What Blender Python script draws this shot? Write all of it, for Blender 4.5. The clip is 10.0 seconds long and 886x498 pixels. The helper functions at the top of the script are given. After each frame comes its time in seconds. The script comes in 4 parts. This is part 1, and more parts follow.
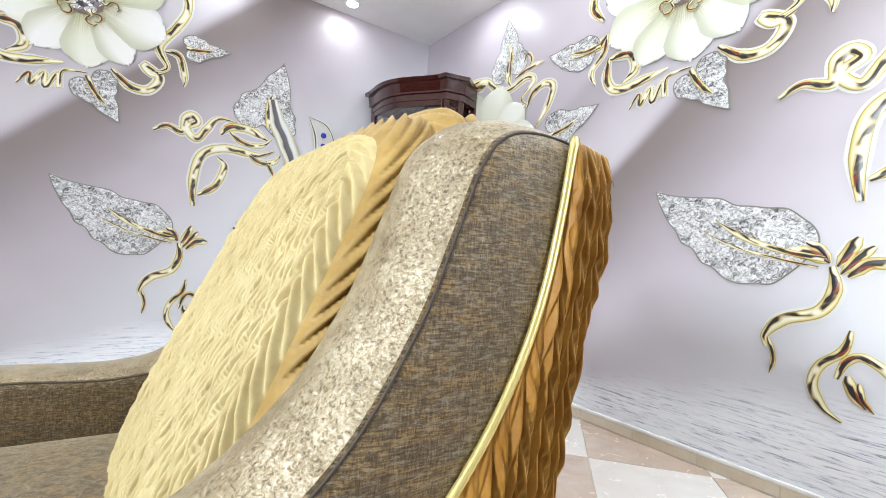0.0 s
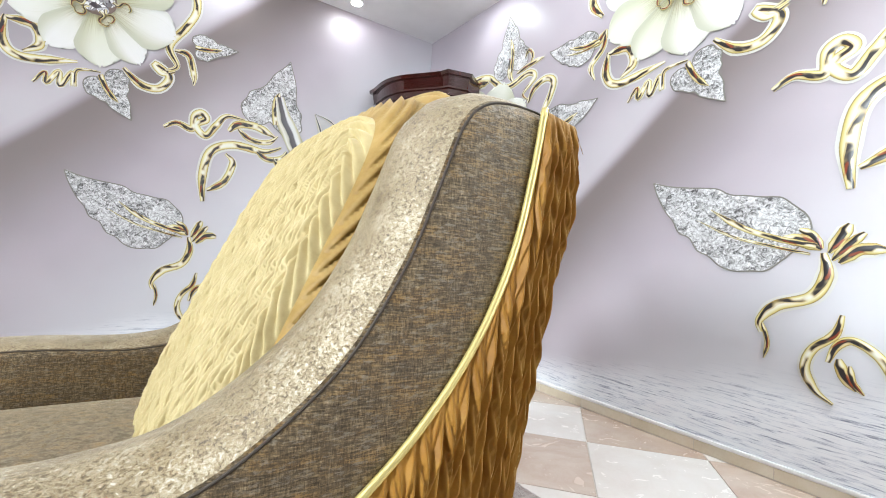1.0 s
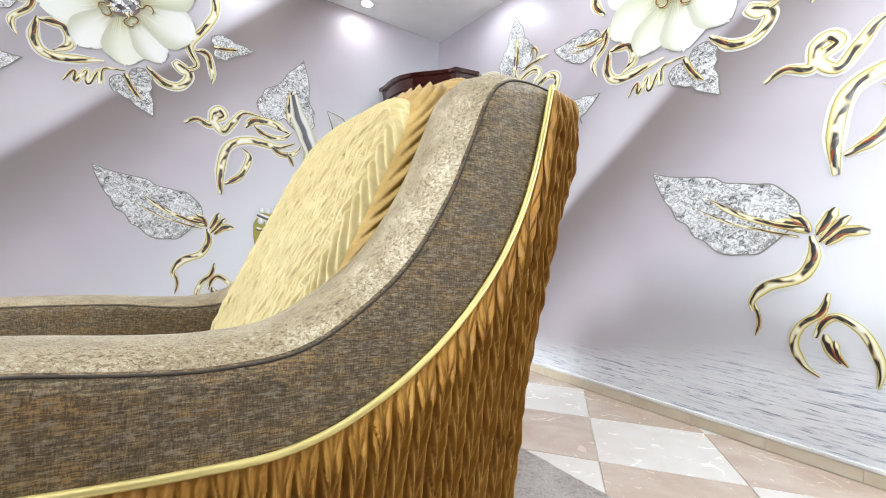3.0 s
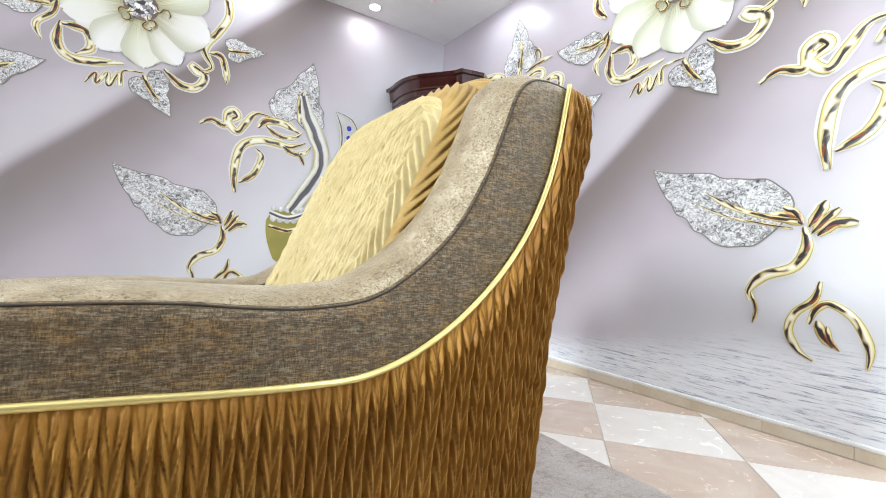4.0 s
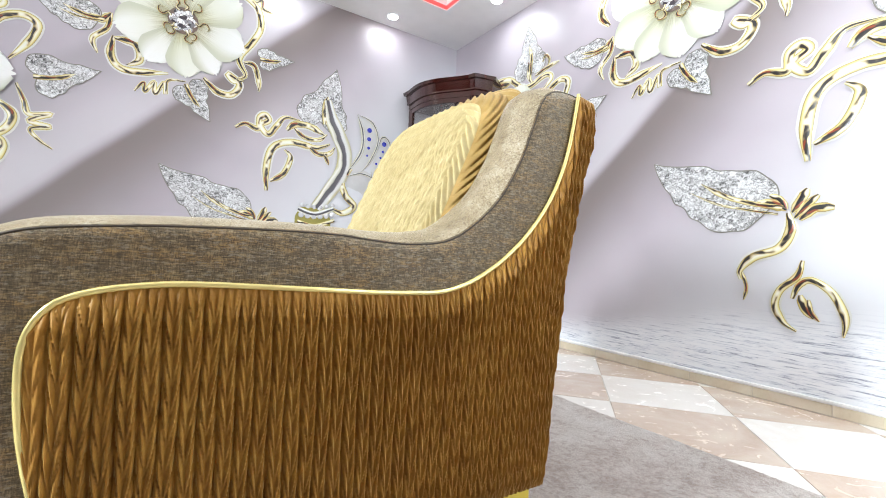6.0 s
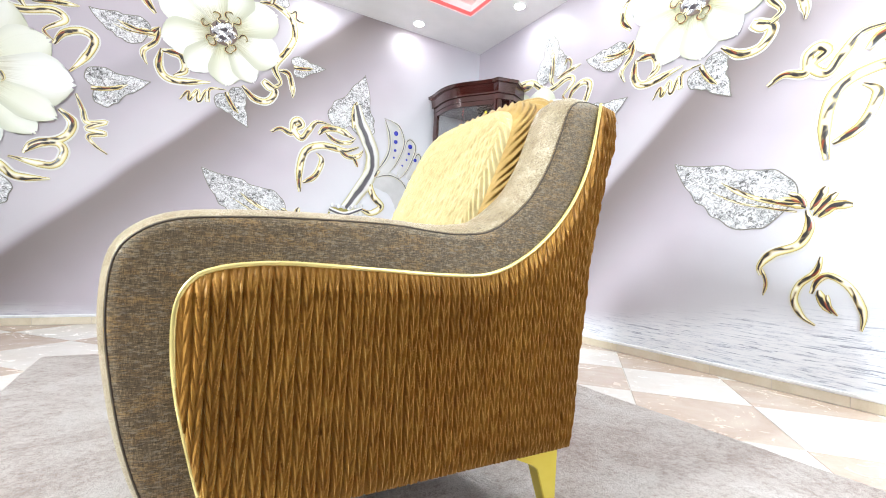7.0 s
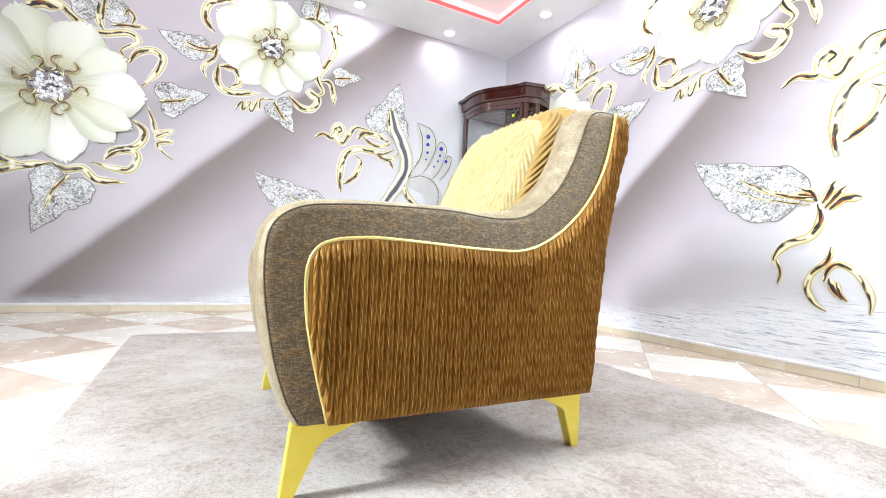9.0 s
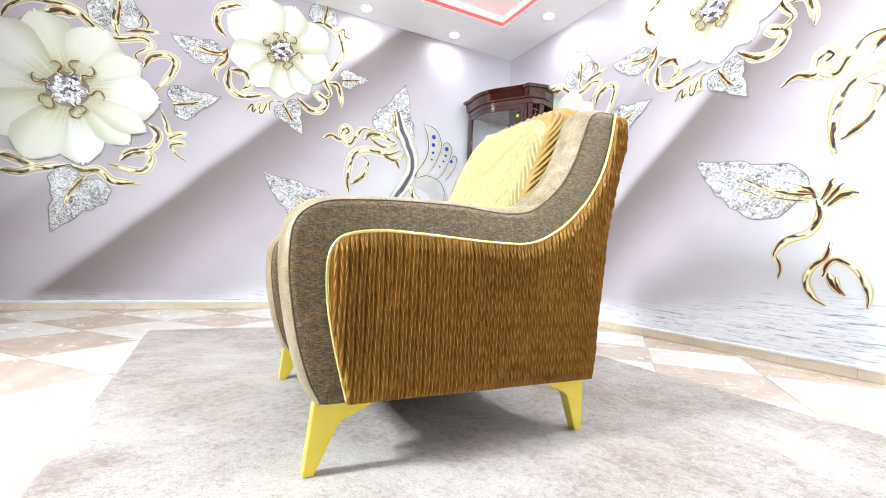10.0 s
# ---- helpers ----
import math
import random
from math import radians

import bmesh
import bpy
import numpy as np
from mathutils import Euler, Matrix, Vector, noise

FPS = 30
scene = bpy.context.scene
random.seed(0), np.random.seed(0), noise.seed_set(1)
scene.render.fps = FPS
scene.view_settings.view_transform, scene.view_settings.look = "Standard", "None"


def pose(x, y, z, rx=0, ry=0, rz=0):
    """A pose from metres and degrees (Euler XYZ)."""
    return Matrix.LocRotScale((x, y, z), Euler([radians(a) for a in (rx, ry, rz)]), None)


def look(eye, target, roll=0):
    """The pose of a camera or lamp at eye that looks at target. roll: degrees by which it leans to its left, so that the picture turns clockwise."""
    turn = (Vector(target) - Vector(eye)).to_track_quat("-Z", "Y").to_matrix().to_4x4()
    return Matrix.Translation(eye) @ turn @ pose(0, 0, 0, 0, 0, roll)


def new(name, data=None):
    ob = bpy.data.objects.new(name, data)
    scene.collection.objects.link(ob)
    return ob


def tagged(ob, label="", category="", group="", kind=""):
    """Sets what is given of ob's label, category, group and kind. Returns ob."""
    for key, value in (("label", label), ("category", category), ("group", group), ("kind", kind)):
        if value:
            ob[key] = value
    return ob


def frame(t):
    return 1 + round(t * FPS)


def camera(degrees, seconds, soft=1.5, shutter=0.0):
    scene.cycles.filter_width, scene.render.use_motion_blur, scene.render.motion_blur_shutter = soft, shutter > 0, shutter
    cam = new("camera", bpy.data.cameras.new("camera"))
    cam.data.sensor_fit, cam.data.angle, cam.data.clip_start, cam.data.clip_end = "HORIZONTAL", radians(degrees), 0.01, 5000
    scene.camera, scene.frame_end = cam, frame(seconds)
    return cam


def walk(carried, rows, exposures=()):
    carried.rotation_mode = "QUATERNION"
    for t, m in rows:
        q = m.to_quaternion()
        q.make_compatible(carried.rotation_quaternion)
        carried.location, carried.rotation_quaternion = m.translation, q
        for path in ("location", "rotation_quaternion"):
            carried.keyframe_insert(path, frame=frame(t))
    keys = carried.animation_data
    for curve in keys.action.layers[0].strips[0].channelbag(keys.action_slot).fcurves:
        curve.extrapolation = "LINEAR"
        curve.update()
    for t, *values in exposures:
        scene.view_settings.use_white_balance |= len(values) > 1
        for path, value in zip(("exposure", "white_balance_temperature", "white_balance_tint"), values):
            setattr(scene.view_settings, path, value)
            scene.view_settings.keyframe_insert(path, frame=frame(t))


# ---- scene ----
cam = camera(89.1, 10.0, soft=1.0)
PATH = [
    (0, (-0.084, 0.012, 0.816), (1.072, 1.644, 0.853), 3.8),
    (0.5, (-0.092, -0.011, 0.798), (1.053, 1.628, 0.835), 3.8),
    (1, (-0.1, -0.046, 0.775), (1.035, 1.601, 0.808), 3.6),
    (1.5, (-0.111, -0.071, 0.755), (1.017, 1.581, 0.788), 3.6),
    (2, (-0.134, -0.092, 0.733), (0.991, 1.561, 0.768), 3.6),
    (2.5, (-0.156, -0.109, 0.722), (0.967, 1.546, 0.754), 3.6),
    (4, (-0.283, -0.182, 0.663), (0.838, 1.474, 0.701), 3.4),
    (4.5, (-0.331, -0.217, 0.643), (0.787, 1.441, 0.683), 3.4),
    (5, (-0.385, -0.261, 0.611), (0.731, 1.398, 0.652), 3.3),
    (5.5, (-0.43, -0.302, 0.595), (0.683, 1.36, 0.637), 3.1),
    (7, (-0.586, -0.432, 0.558), (0.437, 1.285, 0.599), 3.0),
    (7.5, (-0.633, -0.474, 0.543), (0.349, 1.268, 0.585), 3.1),
    (8, (-0.686, -0.532, 0.53), (0.269, 1.225, 0.571), 3.0),
    (8.5, (-0.722, -0.572, 0.517), (0.221, 1.191, 0.557), 3.0),
    (9, (-0.752, -0.615, 0.504), (0.177, 1.156, 0.544), 2.9),
    (9.5, (-0.772, -0.644, 0.495), (0.149, 1.131, 0.537), 2.8),
    (10, (-0.794, -0.67, 0.484), (0.117, 1.11, 0.525), 2.7),
]
walk(cam, [(t, look(eye, target, roll)) for t, eye, target, roll in PATH],
     [(0, -0.87, 6500, 11), (5.5, -0.85, 6500, 11), (7.2, -0.44, 6500, 11), (10, -0.39, 6500, 11)])

# ---- light ----
NORTH, EAST, CEIL = 3.335, 1.977, 2.65      # inner faces of the two papered walls, ceiling height
WEST, SOUTH = -2.7, -1.7
world = bpy.data.worlds.new("world")
scene.world = world
world.use_nodes = True
world.node_tree.nodes["Background"].inputs[0].default_value = (0.9, 0.93, 1.0, 1)
world.node_tree.nodes["Background"].inputs[1].default_value = 0.05


def area_lamp(name, m, power, sx, sy, colour=(1, 1, 1), shape="RECTANGLE", spread=180):
    d = bpy.data.lights.new(name, "AREA")
    d.energy, d.shape, d.size, d.size_y, d.color = power, shape, sx, sy, colour
    d.spread = radians(spread)
    ob = new(name, d)
    ob.matrix_world = m
    return ob


# unseen fill lamp, added to brighten the chair's side panel and the room
FILL_LAMP = (0.75, -0.45)
area_lamp("fill_lamp", pose(FILL_LAMP[0], FILL_LAMP[1], CEIL), 20, 0.42, 0.42, (0.86, 0.98, 1.0), "DISK")
WIN_Y0, WIN_Y1, WIN_Z0, WIN_Z1 = 0.08, 0.56, 1.35, 2.05      # daylight from a window in the west wall
area_lamp("window_daylight", pose(WEST - 0.06, (WIN_Y0 + WIN_Y1) / 2, (WIN_Z0 + WIN_Z1) / 2, 0, -90, 0), 455, WIN_Z1 - WIN_Z0, WIN_Y1 - WIN_Y0, (0.88, 0.98, 1.0))
WIN_X0, WIN_X1, WIN_S0, WIN_S1 = 0.45, 1.75, 0.75, 1.95      # and from an unseen one in the south wall, added to light the chair's side
area_lamp("window_daylight", pose((WIN_X0 + WIN_X1) / 2, SOUTH - 0.06, (WIN_S0 + WIN_S1) / 2, 90, 0, 0), 50, WIN_X1 - WIN_X0, WIN_S1 - WIN_S0, (0.90, 0.98, 1.0))
# the last two are unseen, added as strong fill for the chair's side panel
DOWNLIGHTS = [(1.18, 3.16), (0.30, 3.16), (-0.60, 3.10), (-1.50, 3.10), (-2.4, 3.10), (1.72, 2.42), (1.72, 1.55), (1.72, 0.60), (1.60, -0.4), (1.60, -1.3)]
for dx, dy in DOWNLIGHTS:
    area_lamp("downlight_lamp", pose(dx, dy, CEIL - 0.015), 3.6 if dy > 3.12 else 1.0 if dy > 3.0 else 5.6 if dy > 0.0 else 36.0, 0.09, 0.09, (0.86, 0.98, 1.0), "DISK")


# ---- materials ----
class Mat:
    """A node material under construction."""

    def __init__(self, name, rough=0.6, metal=0.0, **inputs):
        self.m = bpy.data.materials.new(name)
        self.m.use_nodes = True
        self.t = self.m.node_tree
        self.b = self.t.nodes["Principled BSDF"]
        self.b.inputs["Roughness"].default_value = rough
        self.b.inputs["Metallic"].default_value = metal
        for k, v in inputs.items():
            self.b.inputs[k.replace("_", " ")].default_value = v

    def n(self, kind, **props):
        node = self.t.nodes.new("ShaderNode" + kind)
        for k, v in props.items():
            if k == "operation":
                node.operation = v
            elif k == "data_type":
                node.data_type = v
            elif k == "blend_type":
                node.blend_type = v
            elif k == "feature":
                node.feature = v
            elif k == "interpolation_type":
                node.interpolation_type = v
        return node

    def link(self, a, b):
        self.t.links.new(a, b)

    def put(self, socket, value):
        if isinstance(value, (int, float)):
            socket.default_value = value
        elif isinstance(value, tuple):
            socket.default_value = (*value, 1.0) if len(value) == 3 and socket.type == "RGBA" else value
        else:
            self.link(value, socket)

    def coords(self, which="Object", scale=(1, 1, 1), rot=(0, 0, 0), loc=(0, 0, 0)):
        tc, mp = self.n("TexCoord"), self.n("Mapping")
        self.link(tc.outputs[which], mp.inputs[0])
        mp.inputs["Scale"].default_value = scale
        mp.inputs["Rotation"].default_value = [radians(a) for a in rot]
        mp.inputs["Location"].default_value = loc
        return mp.outputs[0]

    def noise(self, vec, scale, detail=4.0, rough=0.55, distort=0.0):
        nd = self.n("TexNoise")
        self.link(vec, nd.inputs["Vector"])
        nd.inputs["Scale"].default_value, nd.inputs["Detail"].default_value = scale, detail
        nd.inputs["Roughness"].default_value, nd.inputs["Distortion"].default_value = rough, distort
        return nd.outputs["Fac"]

    def voronoi(self, vec, scale, feature="F1", out="Distance"):
        nd = self.n("TexVoronoi", feature=feature)
        self.link(vec, nd.inputs["Vector"])
        nd.inputs["Scale"].default_value = scale
        return nd.outputs[out]

    def ramp(self, fac, stops):
        nd = self.n("ValToRGB")
        self.put(nd.inputs[0], fac)
        e = nd.color_ramp.elements
        while len(e) < len(stops):
            e.new(0.5)
        for el, (p, c) in zip(e, stops):
            el.position, el.color = p, (*c, 1.0) if isinstance(c, tuple) else (c, c, c, 1.0)
        return nd.outputs[0]

    def mix(self, fac, a, b, blend="MIX"):
        nd = self.n("Mix", data_type="RGBA", blend_type=blend)
        self.put(nd.inputs[0], fac)
        self.put(nd.inputs[6], a)
        self.put(nd.inputs[7], b)
        return nd.outputs[2]

    def math(self, op, a, b=0.0, c=0.0):
        nd = self.n("Math", operation=op)
        self.put(nd.inputs[0], a)
        self.put(nd.inputs[1], b)
        self.put(nd.inputs[2], c)
        return nd.outputs[0]

    def step(self, v, lo, hi, a=0.0, b=1.0):
        nd = self.n("MapRange", interpolation_type="SMOOTHSTEP")
        self.put(nd.inputs[0], v)
        for k, val in zip((1, 2, 3, 4), (lo, hi, a, b)):
            nd.inputs[k].default_value = val
        return nd.outputs[0]

    def xyz(self, vec):
        nd = self.n("SeparateXYZ")
        self.link(vec, nd.inputs[0])
        return nd.outputs

    def random(self):
        return self.n("ObjectInfo").outputs["Random"]

    def done(self, colour=None, rough=None, bump=None, strength=0.3, distance=0.01):
        if colour is not None:
            self.put(self.b.inputs["Base Color"], colour)
        if rough is not None:
            self.put(self.b.inputs["Roughness"], rough)
        if bump is not None:
            bp = self.n("Bump")
            bp.inputs["Strength"].default_value, bp.inputs["Distance"].default_value = strength, distance
            self.put(bp.inputs["Height"], bump)
            self.link(bp.outputs[0], self.b.inputs["Normal"])
        return self.m


def plain(name, colour, rough=0.5, metal=0.0, vary=0.86, **kw):
    mt = Mat(name, rough, metal, **kw)
    v = mt.coords()
    n1, n2 = mt.noise(v, 6.0), mt.noise(v, 90.0)
    dark = tuple(c * vary for c in colour)
    col = mt.mix(mt.step(n1, 0.35, 0.65), dark, colour)
    return mt.done(col, mt.step(n2, 0.3, 0.7, rough * 0.85, min(1.0, rough * 1.15)), n2, 0.08, 0.002)


def mural_paper():
    """Printed wallpaper: pale lilac grey with broad diagonal rays and a strip of rippled water at the foot. UV in metres."""
    mt = Mat("mural_paper", 0.38, 0.0)
    uv = mt.coords("UV")
    x = mt.xyz(uv)
    u, z = x[0], x[1]
    wob = mt.math("MULTIPLY", mt.math("SUBTRACT", mt.noise(uv, 0.9, 2.0), 0.5), 0.10)
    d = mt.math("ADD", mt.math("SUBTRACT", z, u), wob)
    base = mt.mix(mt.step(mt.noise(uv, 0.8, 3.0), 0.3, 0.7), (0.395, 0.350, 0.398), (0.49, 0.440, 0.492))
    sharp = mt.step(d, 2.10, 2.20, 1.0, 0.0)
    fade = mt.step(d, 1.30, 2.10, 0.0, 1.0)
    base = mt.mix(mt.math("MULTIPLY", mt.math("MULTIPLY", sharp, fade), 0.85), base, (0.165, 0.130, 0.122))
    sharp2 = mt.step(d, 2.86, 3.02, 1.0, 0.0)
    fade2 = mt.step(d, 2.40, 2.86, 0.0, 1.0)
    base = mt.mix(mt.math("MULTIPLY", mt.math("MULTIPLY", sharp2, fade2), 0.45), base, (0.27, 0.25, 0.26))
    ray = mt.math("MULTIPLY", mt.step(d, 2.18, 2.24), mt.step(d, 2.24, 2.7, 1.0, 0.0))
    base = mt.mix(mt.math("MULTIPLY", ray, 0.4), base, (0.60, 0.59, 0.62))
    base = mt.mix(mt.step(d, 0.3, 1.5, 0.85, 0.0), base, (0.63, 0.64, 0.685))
    # water
    st = mt.coords("UV", (5.0, 75.0, 1.0))
    rip = mt.noise(st, 1.0, 6.0, 0.7, 0.8)
    st2 = mt.coords("UV", (16.0, 150.0, 1.0), (0, 0, 2))
    rip2 = mt.noise(st2, 1.0, 4.0, 0.7, 0.5)
    r = mt.math("ADD", mt.math("MULTIPLY", rip, 0.65), mt.math("MULTIPLY", rip2, 0.35))
    water = mt.ramp(r, [(0.34, (0.07, 0.09, 0.15)), (0.41, (0.38, 0.41, 0.52)), (0.45, (0.70, 0.73, 0.81)), (0.52, (0.86, 0.88, 0.93))])
    depth = mt.math("ADD", z, mt.math("MULTIPLY", mt.math("SUBTRACT", mt.noise(uv, 2.2, 3.0), 0.5), 0.16))
    depth = mt.math("ADD", depth, mt.step(u, -1.3, 0.5, 0.14, -0.09))
    base = mt.mix(mt.step(depth, 0.14, 0.36, 0.92, 0.0), base, water)
    fine = mt.noise(mt.coords("UV"), 160.0, 3.0)
    return mt.done(base, mt.step(fine, 0.3, 0.7, 0.33, 0.45), fine, 0.05, 0.002)


def diamond_print():
    """Printed leaf paved with small cut stones: white facets, grey girdles, scattered dark flecks."""
    mt = Mat("mural_diamond_leaf", 0.35)
    uv = mt.coords("UV")
    edge = mt.voronoi(uv, 46.0, "DISTANCE_TO_EDGE")
    n1, n2 = mt.noise(uv, 42.0, 5.0, 0.75, 1.6), mt.noise(uv, 7.0, 2.0)
    t = mt.math("ADD", n1, mt.math("MULTIPLY", mt.math("SUBTRACT", n2, 0.5), 0.22))
    col = mt.ramp(t, [(0.36, (0.045, 0.04, 0.042)), (0.43, (0.20, 0.195, 0.20)), (0.49, (0.47, 0.465, 0.48)), (0.56, (0.68, 0.68, 0.70)), (0.64, (0.80, 0.80, 0.82))])
    col = mt.mix(mt.step(edge, 0.0, 0.10, 0.45, 0.0), col, (0.30, 0.29, 0.30))
    return mt.done(col, 0.32)


def gem_print():
    """Printed brilliant: hard white and grey facets with black joints."""
    mt = Mat("mural_brilliant", 0.25)
    uv = mt.coords("UV")
    edge, cell = mt.voronoi(uv, 42.0, "DISTANCE_TO_EDGE"), mt.voronoi(uv, 42.0, "F1", "Color")
    tone = mt.xyz(cell)[0]
    col = mt.ramp(tone, [(0.10, (0.06, 0.05, 0.06)), (0.30, (0.36, 0.35, 0.38)), (0.55, (0.72, 0.72, 0.75)), (0.85, (0.82, 0.82, 0.84))])
    return mt.done(mt.mix(mt.step(edge, 0.01, 0.07, 0.8, 0.0), col, (0.07, 0.055, 0.06)), 0.25)


def vine_print():
    """Printed golden tendril: gold rims, a cream body, broken dark and amber reflections. UV: metres along, -1 to 1 across."""
    mt = Mat("mural_gold_vine", 0.32)
    x = mt.xyz(mt.coords("UV"))
    v = x[1]
    col = mt.ramp(mt.math("ADD", mt.math("MULTIPLY", v, 0.5), 0.5),
                  [(0.0, (0.20, 0.14, 0.04)), (0.11, (0.60, 0.50, 0.18)), (0.26, (0.76, 0.74, 0.58)), (0.50, (0.78, 0.775, 0.73)), (0.74, (0.74, 0.70, 0.46)), (0.90, (0.62, 0.52, 0.18)), (1.0, (0.24, 0.17, 0.05))])
    bend = mt.math("MULTIPLY", mt.math("SUBTRACT", mt.noise(mt.coords("UV", (5.0, 0.3, 1.0)), 1.0, 2.0), 0.5), 2.6)
    off = mt.math("ABSOLUTE", mt.math("ADD", mt.math("ADD", v, 0.1), bend))
    on = mt.noise(mt.coords("UV", (7.0, 0.2, 1.0), (0, 0, 0), (3.1, 0, 0)), 1.0, 2.0, 0.5)
    warm = mt.math("MULTIPLY", mt.step(off, 0.36, 0.52, 1.0, 0.0), mt.step(on, 0.42, 0.48))
    col = mt.mix(mt.math("MULTIPLY", warm, 0.7), col, (0.48, 0.32, 0.08))
    dark = mt.math("MULTIPLY", mt.step(off, 0.22, 0.32, 1.0, 0.0), mt.step(on, 0.45, 0.50))
    col = mt.mix(dark, col, (0.020, 0.016, 0.018))
    red = mt.noise(mt.coords("UV", (9.0, 0.6, 1.0), (0, 0, 0), (7.7, 0, 0)), 1.0, 2.0, 0.5)
    col = mt.mix(mt.step(red, 0.63, 0.68, 0.0, 0.8), col, (0.30, 0.050, 0.012))
    return mt.done(col, 0.3)


def halo_print():
    mt = Mat("mural_halo", 0.38)
    v = mt.coords("UV", (6, 1, 1))
    return mt.done(mt.mix(mt.noise(v, 2.0), (0.60, 0.60, 0.54), (0.64, 0.63, 0.63)), 0.36)


def chrome_print():
    """Printed swan neck: bands of white, grey and black along the length."""
    mt = Mat("mural_chrome", 0.3)
    x = mt.xyz(mt.coords("UV"))
    wave = mt.noise(mt.coords("UV", (4.0, 0.5, 1.0)), 1.0, 2.0)
    t = mt.math("ADD", x[1], mt.math("MULTIPLY", mt.math("SUBTRACT", wave, 0.5), 0.8))
    col = mt.ramp(mt.math("ADD", mt.math("MULTIPLY", t, 0.5), 0.5),
                  [(0.05, (0.42, 0.38, 0.20)), (0.18, (0.70, 0.69, 0.64)), (0.30, (0.52, 0.50, 0.42)), (0.37, (0.05, 0.045, 0.05)), (0.58, (0.09, 0.08, 0.10)),
                   (0.66, (0.68, 0.68, 0.69)), (0.80, (0.70, 0.70, 0.68)), (0.95, (0.50, 0.46, 0.30))])
    return mt.done(col, 0.28)


def petal_print():
    """Printed petal: green-gold throat, creamy white blade with faint veins. UV: 0 to 1 outward, -1 to 1 across."""
    mt = Mat("mural_petal", 0.4)
    x = mt.xyz(mt.coords("UV"))
    vein = mt.noise(mt.coords("UV", (0.8, 7.0, 1.0)), 1.6, 3.0, 0.6, 0.3)
    col = mt.ramp(x[0], [(0.08, (0.30, 0.27, 0.10)), (0.22, (0.52, 0.51, 0.32)), (0.42, (0.66, 0.665, 0.58)), (0.80, (0.74, 0.74, 0.735))])
    tint = mt.mix(mt.step(mt.random(), 0.25, 0.6), (0.62, 0.64, 0.44), (0.78, 0.77, 0.77))
    col = mt.mix(0.35, col, tint)
    col = mt.mix(mt.step(x[1], -1.0, -0.1, 0.75, 0.0), col, (0.42, 0.43, 0.28))
    ray = mt.noise(mt.coords("UV", (0.4, 16.0, 1.0)), 1.6, 2.0)
    col = mt.mix(mt.math("MULTIPLY", mt.step(x[0], 0.1, 0.55, 1.0, 0.0), mt.step(ray, 0.45, 0.62)), col, (0.24, 0.19, 0.09))
    col = mt.mix(mt.step(vein, 0.52, 0.72, 0.0, 0.22), col, (0.54, 0.54, 0.42))
    col = mt.mix(mt.step(mt.math("ABSOLUTE", x[1]), 0.62, 1.0, 0.0, 0.45), col, (0.50, 0.515, 0.45))
    return mt.done(col, 0.38)


def tweed():
    """Heathered woven upholstery: brown and tan yarns, a slight metallic thread."""
    mt = Mat("tweed", 0.5, 0.0, Specular_IOR_Level=0.5, Specular_Tint=(1.0, 0.90, 0.74, 1.0), Sheen_Weight=0.4, Sheen_Roughness=0.4, Sheen_Tint=(1.0, 0.85, 0.64, 1.0))
    h = mt.noise(mt.coords("Object", (80, 80, 640)), 1.0, 3.0, 0.7)
    v = mt.noise(mt.coords("Object", (640, 640, 140)), 1.0, 3.0, 0.7)
    weave = mt.math("ADD", mt.math("MULTIPLY", h, 0.58), mt.math("MULTIPLY", v, 0.42))
    col = mt.ramp(weave, [(0.37, (0.021, 0.0138, 0.0075)), (0.46, (0.062, 0.041, 0.0215)), (0.54, (0.138, 0.097, 0.053)), (0.64, (0.38, 0.295, 0.19))])
    patch = mt.noise(mt.coords("Object", (16, 16, 60)), 1.0, 5.0, 0.7)
    col = mt.mix(mt.step(patch, 0.44, 0.66, 0.0, 0.8), col, mt.mix(mt.step(weave, 0.42, 0.58), (0.075, 0.040, 0.014), (0.30, 0.18, 0.066)))
    hh = mt.noise(mt.coords("Object", (70, 70, 230)), 1.0, 4.0, 0.75)
    vv = mt.noise(mt.coords("Object", (230, 230, 34)), 1.0, 3.0, 0.7)
    col = mt.mix(mt.step(hh, 0.38, 0.54, 0.6, 0.0), col, (0.048, 0.034, 0.022))
    col = mt.mix(mt.step(vv, 0.38, 0.50, 0.25, 0.0), col, (0.048, 0.034, 0.022))
    col = mt.mix(mt.step(vv, 0.54, 0.66, 0.0, 0.14), col, (0.34, 0.27, 0.18))
    col = mt.mix(mt.step(mt.noise(mt.coords("Object", (90, 90, 300), (0, 0, 0), (3, 1, 7)), 1.0, 4.0, 0.75), 0.52, 0.66, 0.0, 0.5), col, (0.27, 0.235, 0.19))
    rough = mt.step(weave, 0.42, 0.58, 0.62, 0.26)
    return mt.done(col, rough, weave, 0.4, 0.002)


